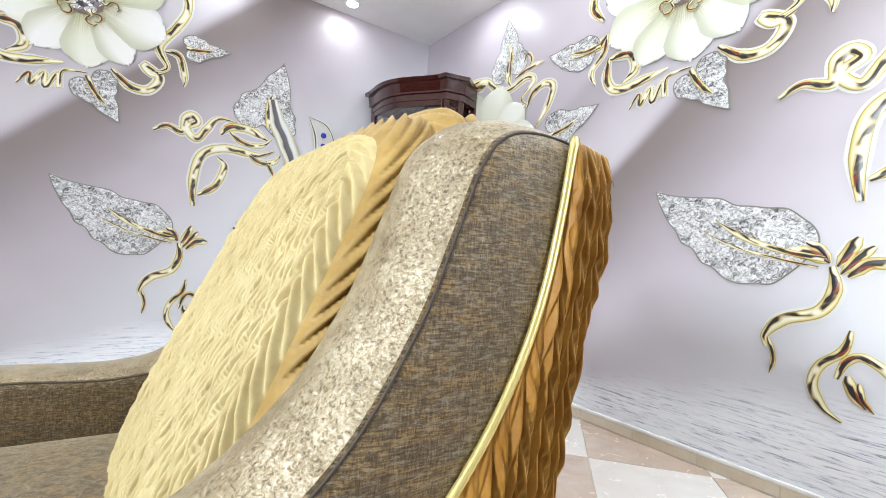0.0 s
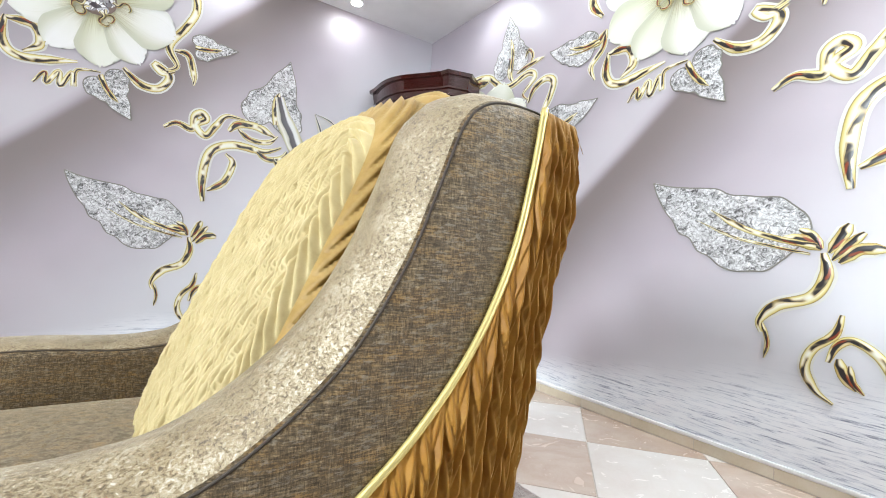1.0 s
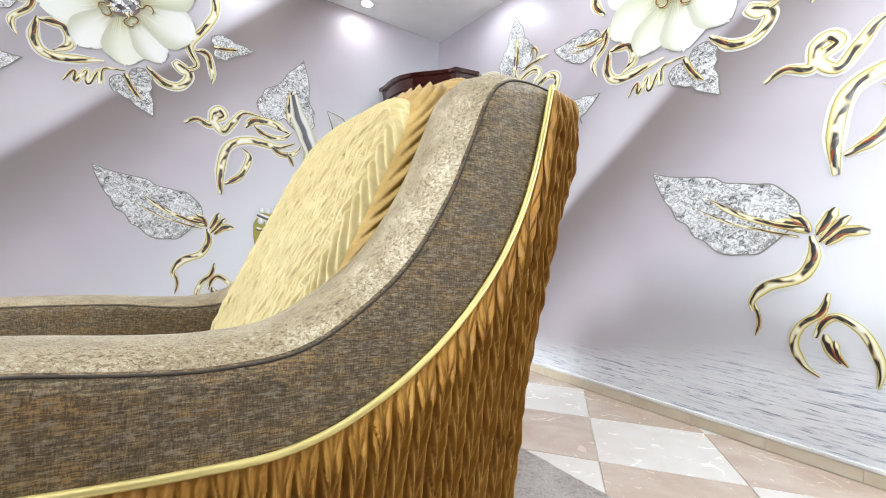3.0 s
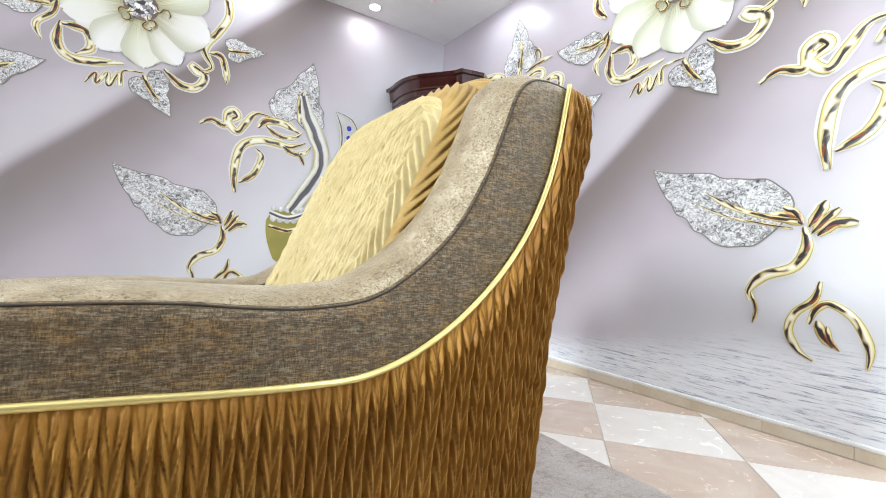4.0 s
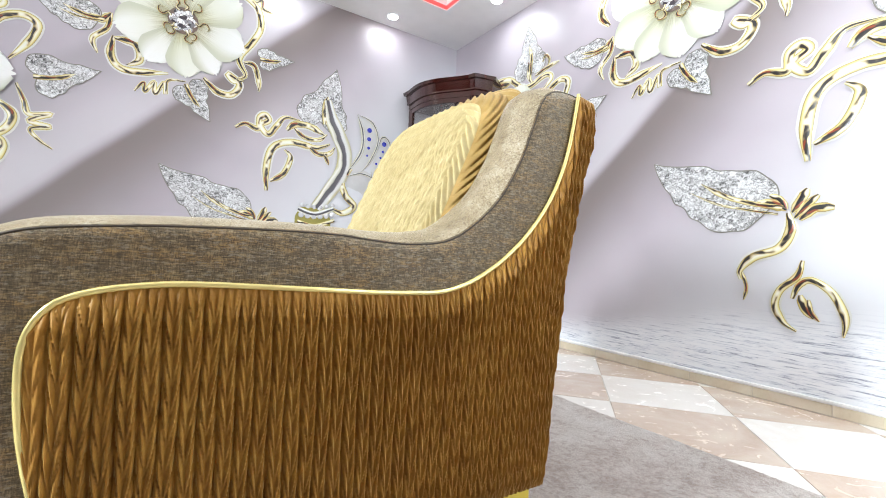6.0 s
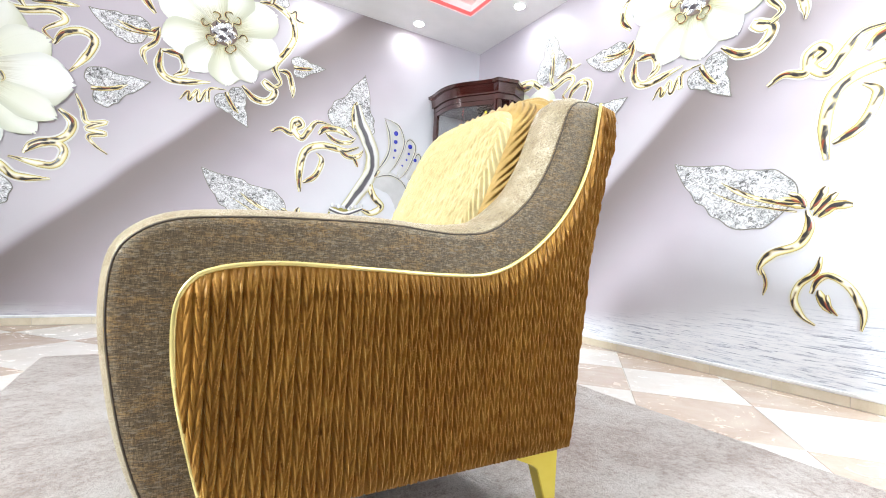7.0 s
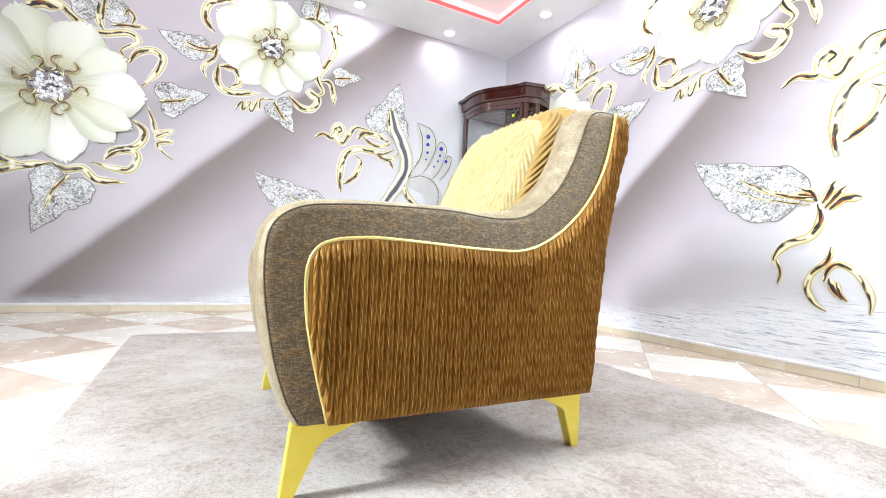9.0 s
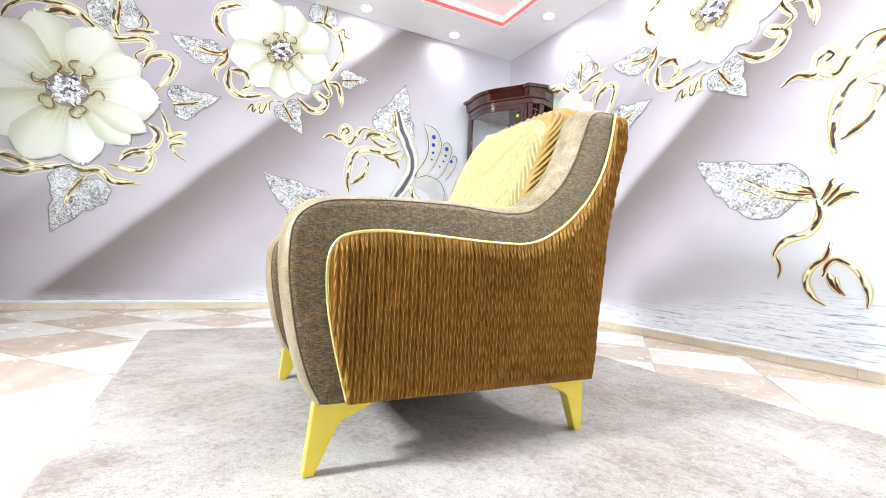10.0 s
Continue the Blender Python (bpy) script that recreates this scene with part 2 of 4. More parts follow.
def lit_tweed():
    """Tweed for the arm tops, lamp light put into its colour: champagne with a fine glitter of silver and brown."""
    mt = Mat("tweed_lit", 0.34, 0.15, Specular_IOR_Level=0.9, Sheen_Weight=0.25, Sheen_Roughness=0.4, Sheen_Tint=(1.0, 0.92, 0.78, 1.0))
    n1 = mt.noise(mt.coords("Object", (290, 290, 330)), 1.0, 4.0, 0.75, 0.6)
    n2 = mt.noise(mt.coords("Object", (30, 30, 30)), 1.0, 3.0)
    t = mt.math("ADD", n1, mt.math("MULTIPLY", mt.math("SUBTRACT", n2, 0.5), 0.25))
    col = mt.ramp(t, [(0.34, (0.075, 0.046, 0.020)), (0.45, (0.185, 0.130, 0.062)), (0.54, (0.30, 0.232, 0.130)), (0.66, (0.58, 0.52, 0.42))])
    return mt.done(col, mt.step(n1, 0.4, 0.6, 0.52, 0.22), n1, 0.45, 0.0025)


def velvet(name, low, mid, high, worn, sheen, tint):
    """Crushed velvet with a fine pile."""
    mt = Mat(name, 0.45, 0.0, Specular_IOR_Level=0.18, Sheen_Weight=sheen, Sheen_Roughness=0.34, Sheen_Tint=(*tint, 1.0))
    n1, n2 = mt.noise(mt.coords(), 38.0, 4.0, 0.6), mt.noise(mt.coords(), 520.0, 2.0)
    n3 = mt.noise(mt.coords(), 4.5, 3.0)
    col = mt.ramp(n1, [(0.3, low), (0.5, mid), (0.7, high)])
    col = mt.mix(mt.step(n3, 0.35, 0.7, 0.0, 0.5), col, worn)
    return mt.done(col, 0.5, mt.math("ADD", mt.math("MULTIPLY", n1, 0.3), mt.math("MULTIPLY", n2, 0.7)), 0.22, 0.001)


def marble(name, a, b, c):
    mt = Mat(name, 0.22, 0.0)
    v = mt.coords("Object")
    off = mt.n("VectorMath", operation="ADD")
    mt.link(v, off.inputs[0])
    cmb = mt.n("CombineXYZ")
    r = mt.math("MULTIPLY", mt.random(), 37.0)
    mt.link(r, cmb.inputs[0]), mt.link(r, cmb.inputs[1])
    mt.link(cmb.outputs[0], off.inputs[1])
    p = off.outputs[0]
    n1 = mt.noise(p, 2.6, 6.0, 0.6, 1.2)
    n2 = mt.noise(p, 9.0, 6.0, 0.65, 2.0)
    col = mt.ramp(n1, [(0.3, a), (0.5, b), (0.7, c)])
    vein = mt.math("ABSOLUTE", mt.math("SUBTRACT", n2, 0.5))
    col = mt.mix(mt.step(vein, 0.0, 0.05, 0.16, 0.0), col, c)
    col = mt.mix(mt.math("MULTIPLY", mt.random(), 0.18), col, b)
    return mt.done(col, mt.step(n2, 0.3, 0.7, 0.22, 0.28))


def rug_pile():
    mt = Mat("rug_pile", 0.95, 0.0, Sheen_Weight=0.2)
    v = mt.coords("Object")
    n1, n2, n3 = mt.noise(v, 2.4, 7.0, 0.75, 0.4), mt.noise(v, 55.0, 5.0, 0.75, 0.3), mt.noise(v, 300.0, 3.0, 0.7)
    col = mt.ramp(n1, [(0.32, (0.44, 0.36, 0.33)), (0.5, (0.57, 0.505, 0.475)), (0.66, (0.67, 0.62, 0.60))])
    mott = mt.math("ADD", mt.math("MULTIPLY", n1, 0.45), mt.math("MULTIPLY", n2, 0.55))
    col = mt.mix(mt.step(mott, 0.38, 0.53, 0.9, 0.0), col, (0.33, 0.245, 0.215))
    col = mt.mix(mt.step(n3, 0.36, 0.52, 0.65, 0.0), col, (0.22, 0.18, 0.16))
    hgt = mt.math("ADD", mt.math("MULTIPLY", n3, 0.55), mt.math("MULTIPLY", n2, 0.45))
    return mt.done(col, 0.95, hgt, 1.0, 0.012)


def wood():
    mt = Mat("mahogany", 0.18, 0.0, Coat_Weight=0.6, Coat_Roughness=0.08)
    n1 = mt.noise(mt.coords("Object", (18, 18, 1.6)), 1.0, 5.0, 0.6, 1.4)
    col = mt.ramp(n1, [(0.3, (0.026, 0.0042, 0.0035)), (0.5, (0.040, 0.0068, 0.0052)), (0.72, (0.060, 0.011, 0.0075))])
    return mt.done(col, 0.12, n1, 0.03, 0.001)


def brushed_gold():
    mt = Mat("brushed_gold", 0.34, 0.45)
    n1 = mt.noise(mt.coords("Object", (20, 20, 220)), 1.0, 3.0)
    n2 = mt.noise(mt.coords(), 9.0, 3.0)
    col = mt.mix(mt.step(n2, 0.3, 0.7), (0.80, 0.64, 0.085), (0.86, 0.72, 0.13))
    return mt.done(col, mt.step(n1, 0.3, 0.7, 0.28, 0.42))


def glow(name, colour, strength):
    mt = Mat(name, 0.5)
    mt.b.inputs["Base Color"].default_value = (*colour, 1)
    mt.b.inputs["Emission Color"].default_value = (*colour, 1)
    mt.b.inputs["Emission Strength"].default_value = strength
    return mt.m


M_PAPER, M_LEAF, M_VINE, M_HALO, M_CHROME, M_PETAL = mural_paper(), diamond_print(), vine_print(), halo_print(), chrome_print(), petal_print()
M_VELVET = velvet("gold_velvet", (0.235, 0.103, 0.0145), (0.295, 0.139, 0.0225), (0.365, 0.188, 0.036), (0.185, 0.075, 0.010), 1.0, (1.0, 0.76, 0.34))
# the same gold velvet, window light put into the colour: pale face, dimmer gusset
M_VELVET_LIT = velvet("gold_velvet_lit", (0.42, 0.332, 0.162), (0.49, 0.396, 0.204), (0.55, 0.455, 0.250), (0.40, 0.308, 0.142), 0.40, (1.0, 0.93, 0.70))
M_PLEAT = velvet("gold_velvet_half_lit", (0.27, 0.165, 0.048), (0.33, 0.208, 0.066), (0.40, 0.262, 0.092), (0.23, 0.137, 0.038), 0.4, (1.0, 0.86, 0.55))
M_GEM = gem_print()
M_TWEED, M_STRIP, M_RUG, M_WOOD, M_GOLD = tweed(), lit_tweed(), rug_pile(), wood(), brushed_gold()
M_CREAM = marble("cream_marble", (0.68, 0.615, 0.57), (0.74, 0.695, 0.66), (0.79, 0.76, 0.735))
M_TAN = marble("tan_marble", (0.46, 0.34, 0.27), (0.545, 0.43, 0.355), (0.63, 0.54, 0.475))
M_SKIRT = marble("beige_skirting", (0.60, 0.51, 0.38), (0.70, 0.62, 0.49), (0.78, 0.72, 0.62))
M_GROUT = plain("grout", (0.62, 0.56, 0.49), 0.9)
M_WHITE = plain("white_paint", (0.84, 0.83, 0.84), 0.55, vary=0.97)
M_TRIM = plain("white_trim", (0.86, 0.86, 0.87), 0.3)
M_DARK = plain("bounce_cutting_wall", (0.06, 0.045, 0.036), 0.6)
M_PIPING = plain("gold_piping", (0.86, 0.72, 0.30), 0.22, 0.6)
M_SEAM = plain("dark_cord", (0.05, 0.036, 0.026), 0.7)
M_UNDER = plain("black_lining", (0.03, 0.028, 0.026), 0.9)
M_INK = plain("mural_leaf_outline", (0.22, 0.205, 0.18), 0.4)
M_STONE = plain("mural_cut_stone", (0.72, 0.72, 0.75), 0.15, 0.3)
M_SAPPHIRE = plain("mural_blue_stone", (0.03, 0.04, 0.42), 0.2)
M_WING = plain("mural_wing", (0.55, 0.54, 0.55), 0.35)
M_OLIVE = plain("mural_olive_gold", (0.30, 0.26, 0.05), 0.4)
M_HEART = plain("mural_flower_heart", (0.17, 0.12, 0.10), 0.4)
M_CHINA = plain("white_china", (0.82, 0.81, 0.78), 0.15)
M_LAMP = glow("lamp_disc", (1.0, 0.98, 0.96), 60.0)
M_FILL = glow("fill_diffuser", (1.0, 0.97, 0.93), 5.0)
M_RED = glow("red_strip_light", (1.0, 0.07, 0.07), 1.6)
M_TAG = plain("yellow_card", (0.80, 0.72, 0.04), 0.5)
M_GLASS = Mat("glass", 0.02, 0.0, Transmission_Weight=1.0, IOR=1.45).m


# ---- mesh helpers ----
def mesh_of(name, verts, faces, mat, uvs=None, smooth=False):
    me = bpy.data.meshes.new(name)
    me.from_pydata([tuple(v) for v in verts], [], faces)
    if uvs is not None:
        layer = me.uv_layers.new(name="UVMap")
        idx = np.empty(len(me.loops), dtype=np.int32)
        me.loops.foreach_get("vertex_index", idx)
        layer.data.foreach_set("uv", np.asarray(uvs, dtype=np.float32)[idx].ravel())
    me.materials.append(mat)
    if smooth:
        me.shade_smooth()
    return me


def link_mesh(name, me, parent=None, label="", m=None):
    ob = new(name, me)
    if parent is not None:
        ob.parent = parent
    if m is not None:
        ob.matrix_basis = m
    if label:
        ob["label"] = label
    return ob


def part(name, bm, mat, parent=None, label="", smooth=True, m=None):
    me = bpy.data.meshes.new(name)
    bm.to_mesh(me)
    bm.free()
    me.materials.append(mat)
    if smooth:
        me.shade_smooth()
    return link_mesh(name, me, parent, label, m)


def thing(name, label, category, group="", kind="", m=None):
    ob = new(name)
    if m is not None:
        ob.matrix_basis = m
    return tagged(ob, label, category, group, kind)


def box_bm(lo, hi, bevel=0.0, seg=2):
    bm = bmesh.new()
    bmesh.ops.create_cube(bm, size=1.0)
    for v in bm.verts:
        v.co = Vector([(a + b) / 2 + c * (b - a) for a, b, c in zip(lo, hi, v.co)])
    if bevel:
        bmesh.ops.bevel(bm, geom=list(bm.edges), offset=bevel, segments=seg, affect="EDGES", profile=0.5)
    return bm


def spline(points, n, closed=False):
    """Catmull-Rom through the points, n samples at even steps of length."""
    p = np.asarray(points, float)
    k = len(p)
    out = []
    for i in range(k if closed else k - 1):
        if closed:
            a, b, c, d = p[(i - 1) % k], p[i], p[(i + 1) % k], p[(i + 2) % k]
        else:
            a, b, c, d = p[max(i - 1, 0)], p[i], p[i + 1], p[min(i + 2, k - 1)]
        for t in np.linspace(0, 1, 24, endpoint=False):
            out.append(0.5 * ((2 * b) + (c - a) * t + (2 * a - 5 * b + 4 * c - d) * t * t + (3 * b - a - 3 * c + d) * t ** 3))
    out.append(p[0] if closed else p[-1])
    out = np.array(out)
    s = np.concatenate([[0], np.cumsum(np.linalg.norm(np.diff(out, axis=0), axis=1))])
    q = np.linspace(0, s[-1], n + 1)[:-1] if closed else np.linspace(0, s[-1], n)
    return np.stack([np.interp(q, s, out[:, j]) for j in range(p.shape[1])], axis=1), s[-1]


def tube(name, path, radius, mat, parent, label="", closed=False, sides=8):
    """A round cord along a 3D path."""
    path = [Vector(p) for p in path]
    n = len(path)
    verts, faces = [], []
    up = Vector((0.31, 0.83, 0.46))
    for i, p in enumerate(path):
        a = path[(i - 1) % n] if closed or i else p
        b = path[(i + 1) % n] if closed or i < n - 1 else p
        t = (b - a).normalized()
        s = t.cross(up).normalized()
        w = s.cross(t)
        for k in range(sides):
            g = 2 * math.pi * k / sides
            verts.append(p + radius * (math.cos(g) * s + math.sin(g) * w))
    for i in range(n if closed else n - 1):
        for k in range(sides):
            j = (i + 1) % n
            faces.append((i * sides + k, i * sides + (k + 1) % sides, j * sides + (k + 1) % sides, j * sides + k))
    if not closed:
        faces.append(tuple(range(sides))[::-1])
        faces.append(tuple((n - 1) * sides + k for k in range(sides)))
    return link_mesh(name, mesh_of(name, verts, faces, mat, smooth=True), parent, label)


# ---- room shell ----
def wall_slab(name, lo, hi, mat, label, uvfun=None):
    bm = box_bm(lo, hi)
    me = bpy.data.meshes.new(name)
    bm.to_mesh(me)
    bm.free()
    if uvfun:
        layer = me.uv_layers.new(name="UVMap")
        for lp in me.loops:
            layer.data[lp.index].uv = uvfun(me.vertices[lp.vertex_index].co)
    me.materials.append(mat)
    return tagged(link_mesh(name, me), label, "wall", kind="structure")


# the same print is hung on both walls: its scale and start along the wall, its scale and start upwards
PRINT_N = (0.985, 0.096, 0.973, -0.050)
PRINT_E = (1.018, 0.624, 0.913, 0.081)
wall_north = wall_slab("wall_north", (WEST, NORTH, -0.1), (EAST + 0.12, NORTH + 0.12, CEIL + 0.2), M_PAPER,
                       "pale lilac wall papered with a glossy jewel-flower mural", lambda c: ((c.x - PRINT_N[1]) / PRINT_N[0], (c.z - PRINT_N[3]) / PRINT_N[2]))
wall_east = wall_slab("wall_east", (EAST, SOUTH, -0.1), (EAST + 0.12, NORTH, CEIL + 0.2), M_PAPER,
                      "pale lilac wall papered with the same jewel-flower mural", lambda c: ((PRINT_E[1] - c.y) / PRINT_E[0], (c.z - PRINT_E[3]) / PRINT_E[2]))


def wall_with_window(name, number, label, box, a0, a1, b0, b1, z0, z1):
    """Plain wall pierced by a framed window; box(a0, a1, z0, z1, d0, d1) gives the corners of a block along the wall, d measured outward."""
    bm = bmesh.new()
    for p0, p1, q0, q1 in ((a0, b0, -0.1, CEIL + 0.2), (b1, a1, -0.1, CEIL + 0.2), (b0, b1, -0.1, z0), (b0, b1, z1, CEIL + 0.2)):
        b = box_bm(*box(p0, p1, q0, q1, 0.0, 0.12))
        me = bpy.data.meshes.new("tmp")
        b.to_mesh(me)
        b.free()
        bm.from_mesh(me)
        bpy.data.meshes.remove(me)
    tagged(part(name, bm, M_DARK, smooth=False), label, "wall", kind="structure")
    win = thing("window_%d" % number, "white framed window letting in daylight", "window", kind="structure")
    f, e = 0.05, 0.001
    for p0, p1, q0, q1 in ((b0, b0 + f, z0, z1), (b1 - f, b1, z0, z1), (b0 + f, b1 - f, z0, z0 + f), (b0 + f, b1 - f, z1 - f, z1)):
        part("window_frame", box_bm(*box(p0 + e, p1 - e, q0 + e, q1 - e, -0.006, 0.05), 0.004, 1), M_TRIM, win, smooth=False)


# unseen closing walls, kept dark so little light bounces onto the chair's side
wall_with_window("wall_west", 1, "unseen wall, added dark brown to cut bounce, with a window", lambda p0, p1, q0, q1, d0, d1: ((WEST - d1, p0, q0), (WEST - d0, p1, q1)),
                 SOUTH, NORTH + 0.12, WIN_Y0, WIN_Y1, WIN_Z0, WIN_Z1)
wall_with_window("wall_south", 2, "unseen wall, added dark brown to cut bounce, with wide window", lambda p0, p1, q0, q1, d0, d1: ((p0, SOUTH - d1, q0), (p1, SOUTH - d0, q1)),
                 WEST - 0.12, EAST + 0.12, WIN_X0, WIN_X1, WIN_S0, WIN_S1)


def ceiling():
    """White ceiling with a shallow raised tray; its rim carries the red strip."""
    x0, x1, y0, y1 = -2.25, 1.495, -1.25, 2.80
    bm = bmesh.new()
    for lo, hi in (((WEST - 0.12, y1, CEIL), (EAST, NORTH, CEIL + 0.2)), ((WEST - 0.12, SOUTH, CEIL), (EAST, y0, CEIL + 0.2)),
                   ((x1, y0, CEIL), (EAST, y1, CEIL + 0.2)), ((WEST - 0.12, y0, CEIL), (x0, y1, CEIL + 0.2)),
                   ((x0, y0, CEIL + 0.10), (x1, y1, CEIL + 0.2))):
        b = box_bm(lo, hi)
        me = bpy.data.meshes.new("tmp")
        b.to_mesh(me)
        b.free()
        bm.from_mesh(me)
        bpy.data.meshes.remove(me)
    tagged(part("ceiling", bm, M_WHITE, smooth=False), "white painted ceiling with a shallow raised tray", "ceiling", kind="structure")
    strip = thing("strip_light", "glowing red strip light round the rim of the ceiling tray", "strip light")
    e = 0.012
    for lo, hi in (((x0, y1 - e, CEIL + 0.006), (x1, y1 - 0.002, CEIL + 0.032)), ((x1 - e, y0, CEIL + 0.006), (x1 - 0.002, y1 - e, CEIL + 0.032)),
                   ((x0, y0 + 0.002, CEIL + 0.006), (x1 - e, y0 + e, CEIL + 0.032)), ((x0 + 0.002, y0 + e, CEIL + 0.006), (x0 + e, y1 - e, CEIL + 0.032))):
        part("strip", box_bm(lo, hi), M_RED, strip, smooth=False)


ceiling()


def downlight(x, y):
    ob = thing("ceiling_downlight", "small round recessed downlight with a white rim, lit", "downlight", "downlights in the ceiling", m=pose(x, y, CEIL))
    bm = bmesh.new()
    bmesh.ops.create_cone(bm, cap_ends=True, segments=28, radius1=0.055, radius2=0.055, depth=0.006)
    bmesh.ops.translate(bm, verts=bm.verts, vec=(0, 0, -0.004))
    bmesh.ops.bevel(bm, geom=[e for e in bm.edges], offset=0.002, segments=1, affect="EDGES")
    part("rim", bm, M_TRIM, ob)
    bm = bmesh.new()
    bmesh.ops.create_cone(bm, cap_ends=True, segments=24, radius1=0.040, radius2=0.040, depth=0.003)
    bmesh.ops.translate(bm, verts=bm.verts, vec=(0, 0, -0.0095))
    part("lens", bm, M_LAMP, ob, "glowing lens")


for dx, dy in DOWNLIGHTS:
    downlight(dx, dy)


# fitting for the added fill lamp, out of view
def fill_fixture(x, y):
    ob = thing("fill_ceiling_light", "unseen round white ceiling light added as fill, lit", "ceiling light", m=pose(x, y, CEIL + 0.10))
    bm = bmesh.new()
    bmesh.ops.create_cone(bm, cap_ends=True, segments=48, radius1=0.23, radius2=0.25, depth=0.05)
    bmesh.ops.translate(bm, verts=bm.verts, vec=(0, 0, -0.025))
    part("housing", bm, M_TRIM, ob)
    bm = bmesh.new()
    bmesh.ops.create_cone(bm, cap_ends=True, segments=48, radius1=0.20, radius2=0.215, depth=0.02)
    bmesh.ops.translate(bm, verts=bm.verts, vec=(0, 0, -0.062))
    part("diffuser", bm, M_FILL, ob, "glowing white diffuser")


fill_fixture(*FILL_LAMP)


# ---- armchair ----
NEAR, ARM = 0.264, 0.126          # outer face of the near side, thickness of an arm
FAR, FAR_DROP = 1.125, 0.045      # outer face of the far side, which sits a little lower
BASE = 0.168                      # underside of the body
RIM = [(-0.586, 0.171), (-0.613, 0.221), (-0.64, 0.308), (-0.66, 0.419), (-0.664, 0.493), (-0.656, 0.547), (-0.63, 0.579), (-0.588, 0.599),
       (-0.524, 0.608), (-0.44, 0.614), (-0.297, 0.618), (-0.188, 0.615), (-0.124, 0.618), (-0.06, 0.635), (0.018, 0.697), (0.066, 0.771),
       (0.092, 0.834), (0.118, 0.901), (0.147, 0.926), (0.182, 0.932), (0.226, 0.927), (0.266, 0.917)]
BACK = [(0.266, 0.917), (0.284, 0.898), (0.285, 0.869), (0.248, 0.766), (0.21, 0.596), (0.183, 0.367), (0.168, 0.23), (0.165, 0.171)]
CORD = [(-0.526, 0.17), (-0.553, 0.269), (-0.573, 0.357), (-0.581, 0.425), (-0.579, 0.48), (-0.562, 0.513), (-0.532, 0.528), (-0.483, 0.536),
        (-0.424, 0.538), (-0.295, 0.533), (-0.206, 0.529), (-0.137, 0.528), (-0.082, 0.53), (-0.033, 0.543), (0.013, 0.566), (0.053, 0.593),
        (0.1, 0.635), (0.142, 0.686), (0.173, 0.739), (0.195, 0.795), (0.21, 0.859), (0.221, 0.924)]


def braid(a, b, width=0.0200, pitch=0.033, depth=0.0145, slant=1.7):
    """Relief of knitted columns: a across the columns, b along them. Each column has two rows of leaf-shaped strands meeting in a V."""
    a = a + 0.0012 * np.sin(b * 31 + 5 * np.floor(a / width))
    col = np.floor(a / width)
    s = (a / width - col) * 2 - 1
    jit = np.modf(np.abs(np.sin(col * 12.9898 + 4.1) * 43758.5453))[0]
    ph = b / (pitch * (0.96 + 0.08 * jit)) - slant * np.abs(s) + jit * 0.8 + 0.12 * np.sin(b * 17 + col * 2.1)
    cell = np.floor(ph)
    f = ph - cell
    rnd = np.modf(np.abs(np.sin(cell * 7.31 + col * 3.7) * 15731.7))[0]
    # a strand swells quickly and sinks slowly under the next one
    st = np.clip(f / 0.30, 0, 1) ** 0.7 * np.clip((1 - f) / 0.70, 0, 1) ** 0.55
    ridge = np.clip(1 - np.abs(np.abs(s) - 0.5) / 0.5, 0, 1) ** 0.6
    rope = np.sqrt(np.clip(1 - s * s, 0, 1))
    return depth * (0.42 * rope + ridge * (0.08 + (0.42 + 0.20 * rnd) * st))


CROWN = 0.014


